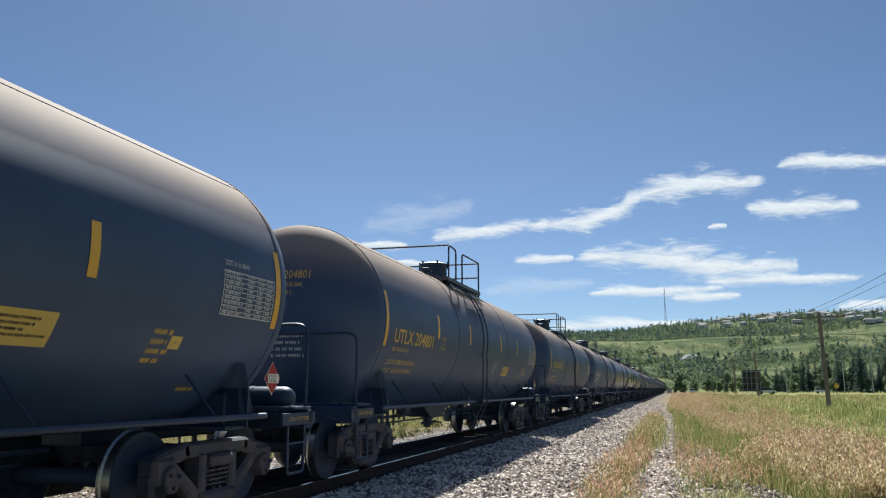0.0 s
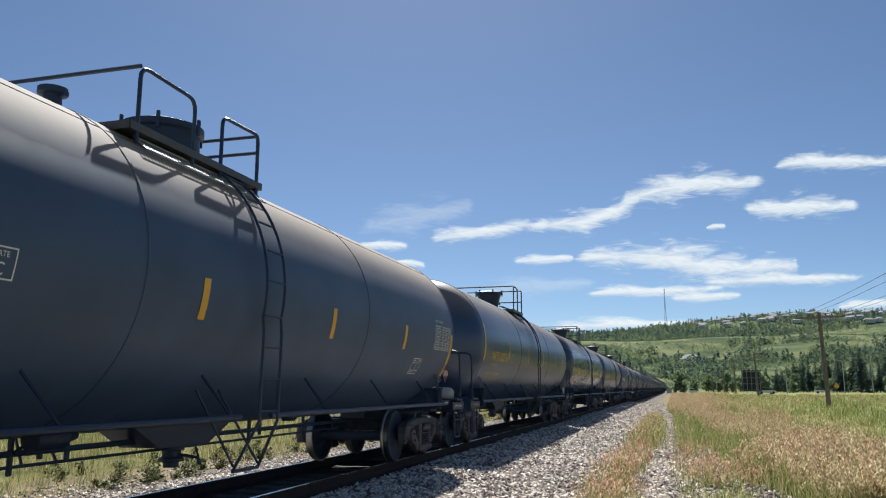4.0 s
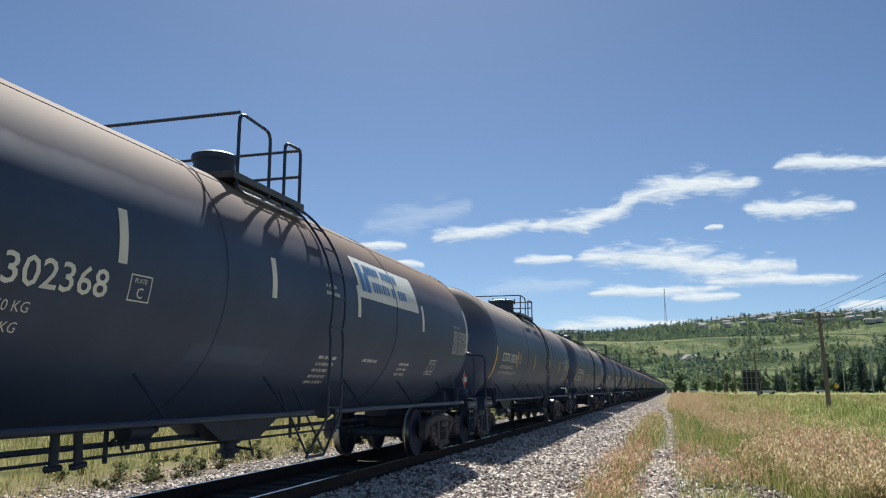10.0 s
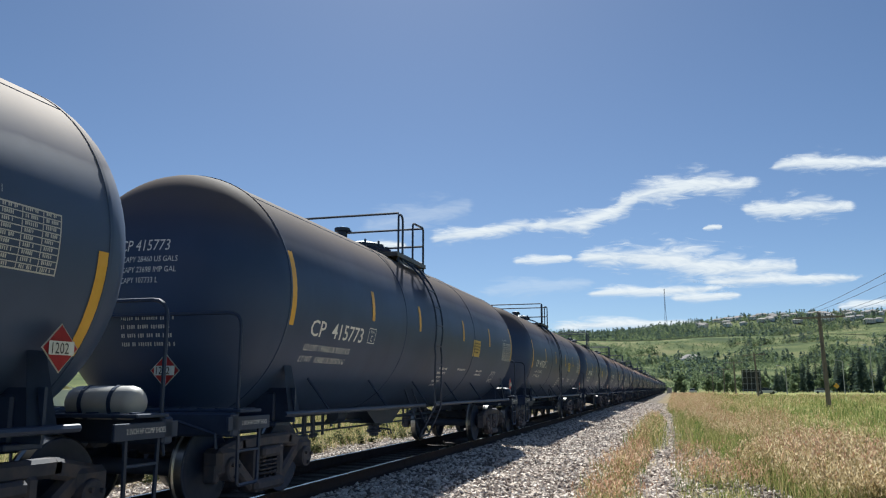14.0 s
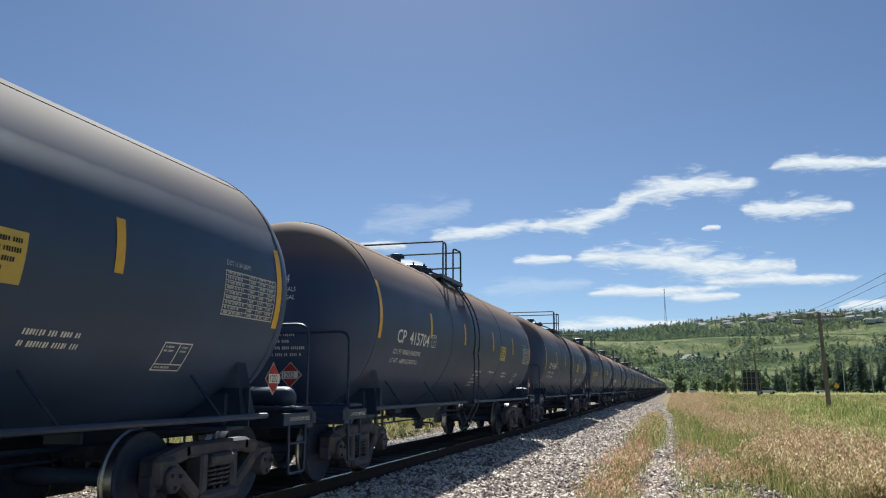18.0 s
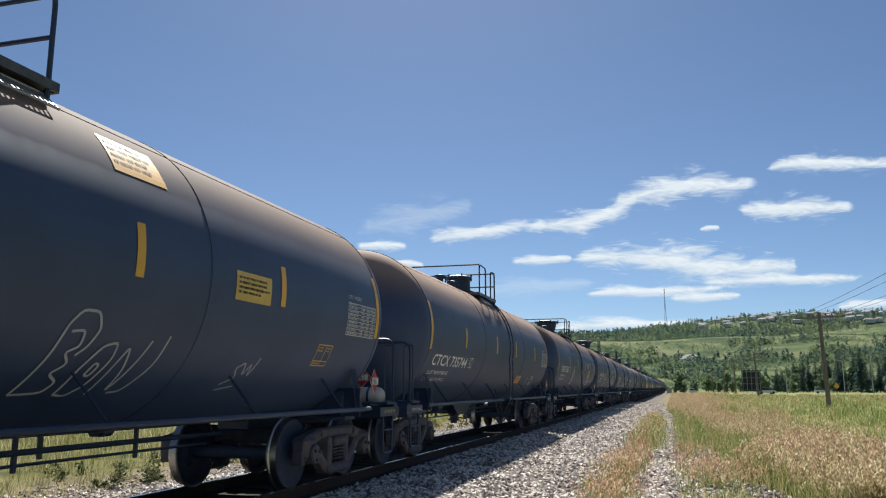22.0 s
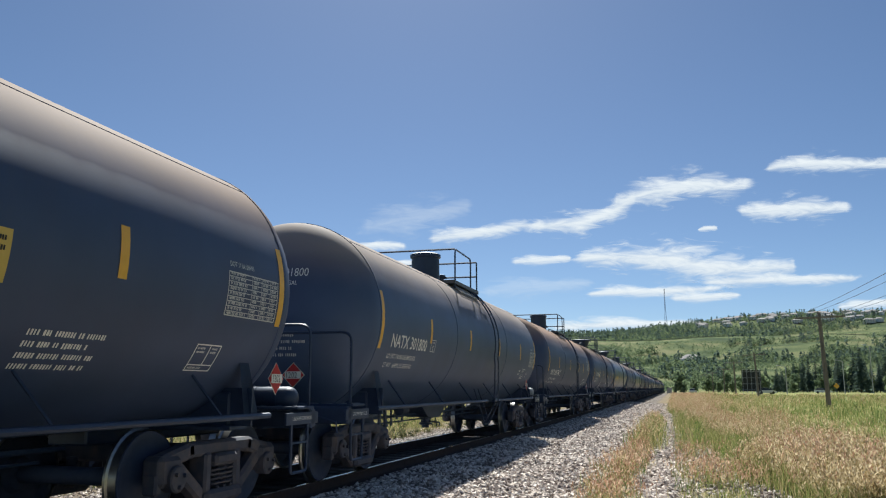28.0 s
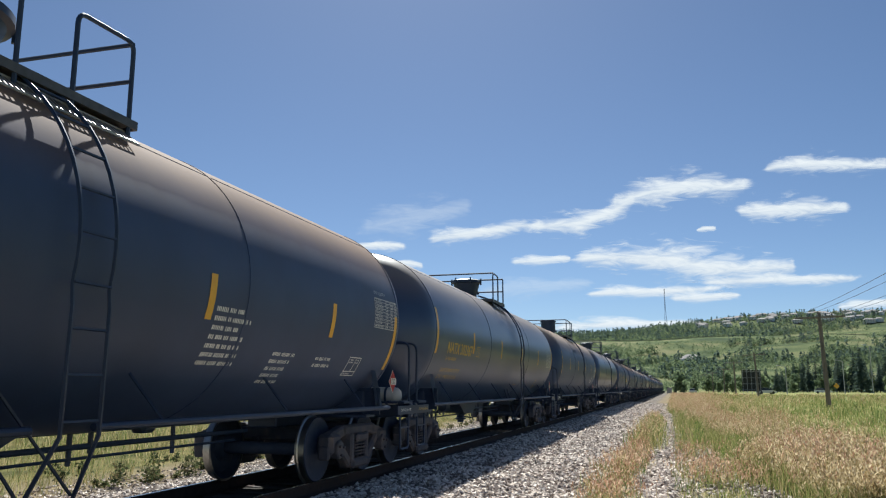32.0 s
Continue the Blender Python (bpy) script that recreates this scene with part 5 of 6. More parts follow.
add_cloud([(495, -76, 5), (526, -71, 11), (560, -68, 11), (590, -67, 8)], CLOUD, 0.0, "low white band of cloud over the ridge")
add_cloud([(335, 27, 2), (344, 29, 6), (357, 30, 5), (362, 30, 2)], CLOUD, 0.014, "tiny white wisp of cloud")
add_cloud([(-110, 25, 16), (-60, 35, 30), (0, 48, 30), (50, 58, 12)], CIRRUS, 0.003, "thin veil of cirrus")
add_cloud([(40, -55, 10), (100, -50, 20), (160, -44, 16), (200, -42, 6)], CIRRUS, 0.002, "thin veil of cirrus")
add_cloud([(-110, 4, 6), (-75, 6, 12), (-40, 4, 6)], CLOUD, 0.003, "small white cloud")
add_cloud([(-62, -16, 4), (-40, -17, 9), (-20, -21, 4)], CLOUD, 0.003, "small white cloud")


# ---- trees ----
def spruce_crown(h, seed):
    rnd = random.Random(seed)
    bm = bmesh.new()
    layers = 15
    for k in range(layers):
        z = h * (0.12 + 0.86 * k / layers)
        r = h * 0.19 * (1 - k / layers) ** 0.85 * rnd.uniform(0.8, 1.15) + 0.12
        n = 10 if k < 10 else 7
        for j in range(n):
            a = 2 * math.pi * (j + rnd.random()) / n
            d, s = Vector((math.cos(a), math.sin(a), 0)), Vector((-math.sin(a), math.cos(a), 0))
            q = r * rnd.uniform(0.65, 1.15)
            drop = q * rnd.uniform(0.25, 0.5)
            w = q * 0.28
            p = Vector((0, 0, z))
            vs = [p + Vector((0, 0, h * 0.03)), p + d * q * 0.5 + s * w - Vector((0, 0, drop * 0.4)), p + d * q - Vector((0, 0, drop)), p + d * q * 0.5 - s * w - Vector((0, 0, drop * 0.4))]
            bm.faces.new([bm.verts.new(v) for v in vs])
            vs = [p + d * q * 0.25, p + d * q * 0.75 + s * w * 0.3 - Vector((0, 0, drop * 1.5)), p + d * q * 0.9 - Vector((0, 0, drop * 0.7))]
            bm.faces.new([bm.verts.new(v) for v in vs])
    return bm


def leafy_crown(h, wide, seed, n=340):
    rnd = random.Random(seed)
    bm = bmesh.new()
    lobes = [(Vector((rnd.uniform(-1, 1) * wide * 0.55, rnd.uniform(-1, 1) * wide * 0.55, h * rnd.uniform(0.16, 0.85))), rnd.uniform(0.35, 0.6) * wide) for _ in range(9)]
    for k in range(n):
        c, r = lobes[k % 9]
        d = Vector((rnd.gauss(0, 1), rnd.gauss(0, 1), rnd.gauss(0, 1))).normalized()
        p = c + d * r * rnd.uniform(0.6, 1.1)
        t = (d + Vector((rnd.uniform(-0.6, 0.6), rnd.uniform(-0.6, 0.6), rnd.uniform(-0.6, 0.6)))).normalized()
        u = t.orthogonal().normalized()
        v = t.cross(u)
        s = h * rnd.uniform(0.035, 0.07)
        bm.faces.new([bm.verts.new(p + u * s * a + v * s * b) for a, b in ((-1, -0.5), (0.1, -1), (1, 0.1), (0.4, 0.9), (-0.6, 0.7))])
    return bm


def trunk_mesh(h, r, limbs, seed):
    rnd = random.Random(seed)
    bm = tube(bmesh.new(), [(0, 0, -0.3), (rnd.uniform(-0.1, 0.1), 0.05, h * 0.5), (0, 0, h * 0.95)], r, 7, r * 0.2)
    for k in range(limbs):
        z = h * (0.3 + 0.5 * k / max(limbs, 1))
        a = rnd.uniform(0, 6.28)
        q = h * 0.16
        tube(bm, [(0, 0, z), (math.cos(a) * q, math.sin(a) * q, z + q * 0.8)], r * 0.4, 5, r * 0.1)
    return bm


TREES = []


def tree_masters():
    for k in range(3):
        h = (13, 11, 9)[k]
        TREES.append(("spruce", mesh_of("trunk", trunk_mesh(h, 0.17, 0, k), TRUNK), mesh_of("crown", spruce_crown(h, k + 5), LEAF_DARK), h))
    for k in range(3):
        h = (10, 8, 6.5)[k]
        TREES.append(("poplar", mesh_of("trunk", trunk_mesh(h, 0.16, 6, k + 20), TRUNK), mesh_of("crown", leafy_crown(h, h * 0.36, k + 9), LEAF_MID), h))


tree_masters()


def add_tree(kind, x, y, scale, turn):
    name, tm, cm, h = TREES[kind]
    label = "dark green spruce tree at the field's edge" if name == "spruce" else "leafy green poplar tree at the field's edge"
    t = root(name + "_tree", pose(x, y, ground_z(x, y), 0, 0, turn), label, "tree", "trees along the field's edge")
    piece("trunk", tm, t, Matrix.Scale(scale, 4))
    piece("crown", cm, t, Matrix.Scale(scale, 4))


house_rnd = random.Random(8)
HOUSE_SPOTS = [(house_rnd.uniform(0.03, 0.40), house_rnd.uniform(1390, 1570)) for _ in range(96)] + [(house_rnd.uniform(0.2, 0.4), house_rnd.uniform(1300, 1380)) for _ in range(8)] + [(0.016, 790.0), (0.021, 805.0)]


def plant_trees():
    rnd = random.Random(31)
    for k in range(120):
        u = rnd.uniform(0.095, 0.29) if k > 22 else (rnd.gauss(0.05, 0.014) if k > 8 else rnd.uniform(0.0, 0.10))
        d = rnd.uniform(265, 380)
        kind = rnd.choice((0, 1, 2, 0, 1, 3, 4, 5)) if u > 0.09 else rnd.choice((3, 4, 5, 5))
        s = rnd.uniform(0.55, 1.2) * (1.0 if u > 0.10 else 0.72)
        add_tree(kind, u * d, d, s, rnd.uniform(0, 360))
    # woods on the hillside: scattered groves below the bench, a clear bench, closed woods to the ridge
    leaf, dark = [], []
    for k in range(30000):
        az = rnd.uniform(-0.3, 0.42)
        d = rnd.choice((rnd.uniform(430, 720), rnd.uniform(640, 950), rnd.uniform(1075, 1700), rnd.uniform(1075, 1700)))
        x, y = d * math.sin(az), d * math.cos(az)
        wood = noise.noise((x * 0.006, y * 0.006, 2.0))
        if d < 960 and wood < (0.2 if d < 640 else -0.03) + 0.6 * noise.noise((x * 0.02, y * 0.02, 5)) + 0.35 * smooth01(d, 850, 950):
            continue
        if d >= 1065 and (wood < -0.5 or (az > 0.118 and d < 1370 and wood < 0.3)):
            continue
        if any(abs(az - a) < 0.005 and e - 26 < d < e + 12 for a, e in HOUSE_SPOTS):
            continue
        conifer = 0.42 if d > 1350 else 0.3 + 0.5 * noise.noise((x * 0.012, y * 0.012, 8))
        (dark if rnd.random() < conifer else leaf).append((x, y, ground_z(x, y), rnd))
    for name, spots, mat, cone in (("hillside_poplars", leaf, LEAF_MID, False), ("hillside_spruces", dark, LEAF_DARK, True)):
        vs, fs = [], []
        for x, y, z, _ in spots:
            h = (rnd.uniform(3.5, 8) if rnd.random() < 0.6 else rnd.uniform(1.5, 3.5)) * (1.6 if cone else 1.0) * (0.75 if math.hypot(x, y) < 720 else 1.0)
            for j in range(26):
                t = rnd.random()
                if cone:
                    r = h * 0.2 * (1 - t)
                else:
                    r = h * 0.5 * math.sin(math.pi * min(0.15 + t * 0.85, 1.0)) ** 0.6
                a = rnd.uniform(0, 6.28)
                p = Vector((x + r * math.cos(a), y + r * math.sin(a), z + h * t))
                s = h * (0.19 if not cone else 0.13)
                b = len(vs)
                for _ in range(4):
                    vs.append((p.x + rnd.uniform(-s, s), p.y + rnd.uniform(-s, s), p.z + rnd.uniform(-s, s)))
                fs.append((b, b + 1, b + 2, b + 3))
        me = bpy.data.meshes.new(name)
        me.from_pydata(vs, [], fs)
        me.materials.append(mat)
        tagged(new(name, me), "green woodland covering the far hillside", "woods", kind="stuff")
    # low shrubs dotted over the slopes
    vs, fs = [], []
    for _ in range(15000):
        az = rnd.uniform(-0.3, 0.42)
        d = rnd.choice((rnd.uniform(420, 960), rnd.uniform(420, 960), rnd.uniform(1080, 1600)))
        x, y = d * math.sin(az), d * math.cos(az)
        if noise.noise((x * 0.011, y * 0.011, 12)) + 0.5 * noise.noise((x * 0.05, y * 0.05, 3)) < -0.1:
            continue
        z, h = ground_z(x, y), rnd.uniform(0.8, 2.6)
        for _ in range(9):
            p = Vector((x + rnd.gauss(0, h * 0.6), y + rnd.gauss(0, h * 0.6), z + h * rnd.uniform(0.1, 1.0)))
            q = h * 0.38
            b = len(vs)
            for _ in range(4):
                vs.append((p.x + rnd.uniform(-q, q), p.y + rnd.uniform(-q, q), p.z + rnd.uniform(-q, q)))
            fs.append((b, b + 1, b + 2, b + 3))
    me = bpy.data.meshes.new("hillside_shrubs")
    me.from_pydata(vs, [], fs)
    me.materials.append(LEAF_MID)
    tagged(new("hillside_shrubs", me), "low green shrubs dotted over the hillside meadow", "shrubs", kind="stuff")


plant_trees()


# ---- houses on the ridge ----
def house_meshes(w, d, h, k):
    wall = box(bmesh.new(), (0, 0, h / 2), (w, d, h))
    roof = bmesh.new()
    o, r = 0.5, h * 0.42
    a = [roof.verts.new(p) for p in ((-w / 2 - o, -d / 2 - o, h), (w / 2 + o, -d / 2 - o, h), (w / 2 + o, d / 2 + o, h), (-w / 2 - o, d / 2 + o, h), (-w / 2 + d * 0.3, 0, h + r), (w / 2 - d * 0.3, 0, h + r))]
    for f in ((0, 1, 5, 4), (1, 2, 5), (2, 3, 4, 5), (3, 0, 4), (3, 2, 1, 0)):
        roof.faces.new([a[i] for i in f])
    return mesh_of("wall", wall, HOUSE_WALLS[k]), mesh_of("roof", roof, ROOF), mesh_of("window", box(bmesh.new(), (0, 0, 0), (1.3, 0.12, 1.2)), PANE), w, d, h


def build_houses():
    rnd = random.Random(8)
    kinds = [house_meshes(12, 9, 5.2, 0), house_meshes(14, 9, 5.6, 1), house_meshes(10, 8, 5.0, 2)]
    for az, d in HOUSE_SPOTS:
        x, y = d * math.sin(az), d * math.cos(az)
        wall, roof, win, w, dd, h = kinds[rnd.randrange(3)]
        t = root("house", pose(x, y, ground_z(x, y) + 0.4, 0, 0, rnd.uniform(-35, 35) - math.degrees(az)), "pale two-storey house among trees on the ridge", "house", "houses on the ridge")
        piece("wall", wall, t)
        piece("roof", roof, t)
        for k in range(3):
            for z in (1.6, 4.3):
                piece("window", win, t, pose(-w * 0.3 + w * 0.3 * k, -dd / 2 - 0.03, z))


build_houses()


# ---- poles, wires, mast, sign ----
def pole_mesh(h):
    bm = tube(bmesh.new(), [(0, 0, -0.5), (0, 0, h)], 0.175, 10, 0.125)
    return bm


POLES = [(10.29, 61.2, -1.5), (11.94, 126.9, -2.2), (11.67, 167.8, -1.0), (12.7, 223, 0.5), (12.2, 275, 0), (12.4, 330, 0), (12.6, 385, 0)]


def build_poles():
    h = 6.65
    pm = mesh_of("shaft", pole_mesh(h), BARK)
    arm = mesh_of("crossarm", box(bmesh.new(), (0, -0.14, 0), (3.3, 0.1, 0.12), bevel=0.01), BARK)
    brace = mesh_of("brace", tube(bmesh.new(), [(-0.75, -0.17, -0.05), (0, -0.17, -0.6), (0.75, -0.17, -0.05)], 0.018, 5), STEEL_GRIMY)
    ins = mesh_of("insulator", lathe(bmesh.new(), [(0.0, 0.02), (0.07, 0.02), (0.075, 0.05), (0.11, 0.05), (0.13, 0.03), (0.17, 0.035)], "Z", (0, 0, 0), 8), PANE, True)
    tops = []
    for x, y, lean in POLES:
        m = pose(x, y, ground_z(x, y), 0, lean, 0)
        p = root("telegraph_pole", m, "weathered wooden telegraph pole with one crossarm standing in the field", "pole", "telegraph poles beside the track")
        piece("shaft", pm, p)
        piece("crossarm", arm, p, pose(0, 0, h - 0.35))
        piece("brace", brace, p, pose(0, 0, h - 0.35))
        row = []
        for k in (-1.5, -1.15, -0.8, -0.4, 0.4, 0.8, 1.15, 1.5):
            piece("insulator", ins, p, pose(k, -0.14, h - 0.29))
            row.append(m @ Vector((k, -0.14, h - 0.14)))
        tops.append(row)
    near = [Vector((10.2, 8.0, 6.6)) + Vector((k, 0, 0)) for k in (-1.5, -1.15, -0.8, -0.4, 0.4, 0.8, 1.15, 1.5)]
    for a, b in zip([near] + tops, tops):
        for k in (0, 2, 5, 7):
            pts = [a[k].lerp(b[k], j / 10) - Vector((0, 0, 0.5 * 4 * (j / 10) * (1 - j / 10))) for j in range(11)]
            tagged(new("overhead_wire", mesh_of("overhead_wire", tube(bmesh.new(), pts, 0.011, 4), STEEL_GRIMY)), "thin sagging telegraph wire between poles", "wire", "telegraph wires")


build_poles()


def build_mast():
    d = 1580.0
    p = aim((1178 - 784) / 1400, (441 - 570) / 1400, d)
    t = root("radio_mast", pose(p.x, p.y, p.z - 6), "tall slender lattice radio mast on the ridge", "mast")
    H = 72
    bm = bmesh.new()
    for k in range(3):
        a = 2 * math.pi * k / 3
        tube(bm, [(3.4 * math.cos(a), 3.4 * math.sin(a), 0), (1.0 * math.cos(a), 1.0 * math.sin(a), 30), (0.7 * math.cos(a), 0.7 * math.sin(a), H)], 0.28, 5)
    part("leg", bm, STEEL_GRIMY, t)
    bm = bmesh.new()
    for k in range(14):
        z = 3 + k * 5
        r = 3.2 - z * 0.074 if z < 30 else 1.0
        for j in range(3):
            a, b = 2 * math.pi * j / 3, 2 * math.pi * (j + 1) / 3
            tube(bm, [(r * math.cos(a), r * math.sin(a), z), (r * math.cos(b), r * math.sin(b), z + 4)], 0.16, 4)
    part("bracing", bm, STEEL_GRIMY, t)


build_mast()


def build_board():
    x, y = 17.46, 200.0
    t = root("billboard", pose(x, y, ground_z(x, y) - 0.2, 0, 0, -6), "large dark billboard seen from behind with its timber framing", "billboard")
    part("panel", box(bmesh.new(), (0, 0.1, 3.3), (4.2, 0.06, 4.9)), INK, t)
    for k in range(5):
        part("upright", box(bmesh.new(), (-1.9 + 0.95 * k, -0.02, 2.9), (0.09, 0.12, 5.8)), GALV_PALE, t)
        part("lamp", box(bmesh.new(), (-1.8 + 0.9 * k, -0.05, 5.82), (0.45, 0.25, 0.16)), TAPE_WHITE, t)
    for k in range(4):
        part("rail", box(bmesh.new(), (0, 0.03, 1.2 + 1.4 * k), (4.2, 0.06, 0.09)), GALV_PALE, t)


build_board()


def build_road_sign():
    x, y = 26.6, 150.0
    t = root("warning_sign", pose(x, y, ground_z(x, y)), "yellow diamond road warning sign on a post", "road sign")
    part("post", tube(bmesh.new(), [(0, 0, -0.3), (0, 0, 2.0)], 0.05, 6), STEEL_GRIMY, t)
    part("panel", box(bmesh.new(), (0, -0.1, 1.75), (0.66, 0.03, 0.66), pose(0, 0, 0, 0, 45, 0)), SIGN_YELLOW, t)


build_road_sign()


def build_far_road():
    """Pale road along the bench of the hillside."""
    bm = bmesh.new()
    rows = []
    for k in range(60):
        az = -0.3 + 0.75 * k / 59
        rows.append([bm.verts.new((d * math.sin(az), d * math.cos(az), ground_z(d * math.sin(az), d * math.cos(az)) + 1.2)) for d in (1022.0, 1036.0)])
    for a, b in zip(rows, rows[1:]):
        bm.faces.new((a[0], b[0], b[1], a[1]))
    bmesh.ops.solidify(bm, geom=bm.faces[:], thickness=2.0)
    tagged(new("road", mesh_of("road", bm, FAR_ROAD)), "pale gravel road along the hillside bench", "road", kind="structure")


build_far_road()


def build_cabinet():
    x, y = -1.45, 265.0
    t = root("equipment_cabinet", pose(x, y, ground_z(x, y)), "white metal trackside equipment cabinet on short legs", "cabinet")
    part("body", box(bmesh.new(), (0, 0, 1.1), (1.5, 0.9, 1.6), bevel=0.03), AIR_TANK, t)
    part("lid", box(bmesh.new(), (0, 0, 1.94), (1.6, 1.0, 0.08), bevel=0.02), AIR_TANK, t)
    for sx in (-0.6, 0.6):
        part("leg", box(bmesh.new(), (sx, 0, 0.12), (0.12, 0.6, 0.5), bevel=0.01), STEEL_GRIMY, t)


build_cabinet()


def build_warehouse():
    """Long low pale shed across the field beyond the track."""
    x, y = -64.5, 60.0
    t = root("storage_shed", pose(x, y, ground_z(x, y) - 0.3), "long low storage shed with pale metal walls and roof", "shed")
    part("wall", box(bmesh.new(), (0, 0, 1.25), (18, 8, 2.5)), HOUSE_WALLS[2], t)
    part("base_course", box(bmesh.new(), (0, -4.03, 0.5), (18.1, 0.06, 1.0)), HOUSE_WALLS[1], t)
    roof = bmesh.new()
    ends = [[roof.verts.new((sx, yy, zz)) for yy, zz in ((-4.4, 2.5), (0, 3.75), (4.4, 2.5), (4.4, 2.62), (0, 3.87), (-4.4, 2.62))] for sx in (-9.2, 9.2)]
    for k in range(6):
        j = (k + 1) % 6
        roof.faces.new((ends[0][k], ends[1][k], ends[1][j], ends[0][j]))
    roof.faces.new(ends[0][::-1])
    roof.faces.new(ends[1])
    part("roof", roof, HOUSE_WALLS[0], t, "white sheet-metal roof")
    part("door", box(bmesh.new(), (2.0, -4.08, 1.1), (3.0, 0.08, 2.2), bevel=0.02), ROOF, t)


build_warehouse()


def build_lamp_posts():
    for x, y, top in ((42.7, 230.0, 8.3), (26.9, 215.0, 6.6), (53.7, 250.0, 13.2)):
        z = ground_z(x, y)
        t = root("street_lamp", pose(x, y, z), "slim pale street lamp post beside the far road", "street lamp", "street lamps beside the far road")
        part("shaft", tube(bmesh.new(), [(0, 0, -0.3), (0, 0, top - z)], 0.14, 8, 0.09), GALV_PALE, t)
        part("arm", tube(bmesh.new(), [(0, 0, top - z - 0.1), (-0.6, -0.3, top - z + 0.25), (-1.5, -0.6, top - z + 0.35)], 0.06, 6), GALV_PALE, t)
        part("lamp_head", box(bmesh.new(), (-1.75, -0.7, top - z + 0.33), (0.7, 0.28, 0.14), bevel=0.03), GALV_PALE, t)


build_lamp_posts()


def add_parked_car(x, y, turn, paint, label):
    t = root("parked_car", pose(x, y, ground_z(x, y), 0, 0, turn), label, "car", "cars parked at the field's edge")
    body = bmesh.new()
    side = [(-2.15, 0.35), (2.15, 0.35), (2.2, 0.75), (1.2, 0.92), (-2.1, 0.95), (-2.2, 0.7)]
    rows = [[body.verts.new((px, py, pz)) for px, pz in side] for py in (-0.88, 0.88)]
    for k in range(6):
        j = (k + 1) % 6
        body.faces.new((rows[0][k], rows[0][j], rows[1][j], rows[1][k]))
    body.faces.new(rows[0][::-1])
    body.faces.new(rows[1])
    part("body", body, paint, t)
    cabin = bmesh.new()
    low = [cabin.verts.new(p) for p in ((-1.9, -0.8, 0.93), (1.0, -0.8, 0.93), (1.0, 0.8, 0.93), (-1.9, 0.8, 0.93))]
    top = [cabin.verts.new(p) for p in ((-1.5, -0.66, 1.45), (0.3, -0.66, 1.45), (0.3, 0.66, 1.45), (-1.5, 0.66, 1.45))]
    for k in range(4):
        j = (k + 1) % 4
        cabin.faces.new((low[k], low[j], top[j], top[k]))
    part("window_band", cabin, PANE, t)
    part("roof", box(bmesh.new(), (-0.6, 0, 1.47), (1.8, 1.32, 0.05), bevel=0.02), paint, t)
    for px in (-1.35, 1.4):
        for py in (-0.85, 0.85):
            part("wheel", lathe(bmesh.new(), [(-0.1, 0.2), (-0.1, 0.32), (0.1, 0.32), (0.1, 0.2)], "Y", (px, py, 0.32), 14), INK, t)


add_parked_car(21.0, 205.0, 12, WHITE, "white car parked at the edge of the field")
add_parked_car(5.6, 262.0, 80, WHITE, "white car parked beside the far trees")
add_parked_car(38.5, 236.0, -8, WHITE, "white car parked below the far trees")


# ---- stones and grass ----
def scatter_stones():
    rnd = random.Random(77)
    ico = [Vector(p).normalized() for p in ((1, 0, 0), (-1, 0, 0), (0, 1, 0), (0, -1, 0), (0, 0, 1), (0, 0, -1))]
    tri = [(0, 2, 4), (2, 1, 4), (1, 3, 4), (3, 0, 4), (2, 0, 5), (1, 2, 5), (3, 1, 5), (0, 3, 5)]
    vs, fs = [], []

    def stone(x, y, s):
        z = ground_z(x, y) + s * 0.25
        q = Euler((rnd.uniform(0, 6), rnd.uniform(0, 6), rnd.uniform(0, 6))).to_matrix()
        b = len(vs)
        for p in ico:
            w = q @ (p * s * rnd.uniform(0.7, 1.3))
            vs.append((x + w.x, y + w.y, z + w.z * 0.8))
        fs.extend((b + i, b + j, b + k) for i, j, k in tri)
    for k in range(66000):
        y = 7 + 83 * rnd.random() ** 2.3
        u = rnd.random()
        if u < 0.66:
            x = rnd.uniform(-4.86, -1.2)
        elif u < 0.88:
            x = rnd.gauss(-0.42, 0.27)
        else:
            x = rnd.uniform(0.0, 1.9)
        if x > -0.1 and noise.noise((x * 0.9, y * 0.4, 3)) < -0.1 and u < 0.9:
            continue
        stone(x, y, rnd.uniform(0.02, 0.045) * (1 + y / 55))
    for k in range(17000):
        stone(rnd.uniform(-11.4, -6.8), 6 + 50 * rnd.random() ** 1.6, rnd.uniform(0.02, 0.045))
    me = bpy.data.meshes.new("ballast_stones")
    me.from_pydata(vs, [], fs)
    me.materials.append(STONE)
    tagged(new("ballast_stones", me), "crushed grey and tan ballast stones along the track", "gravel", kind="stuff")


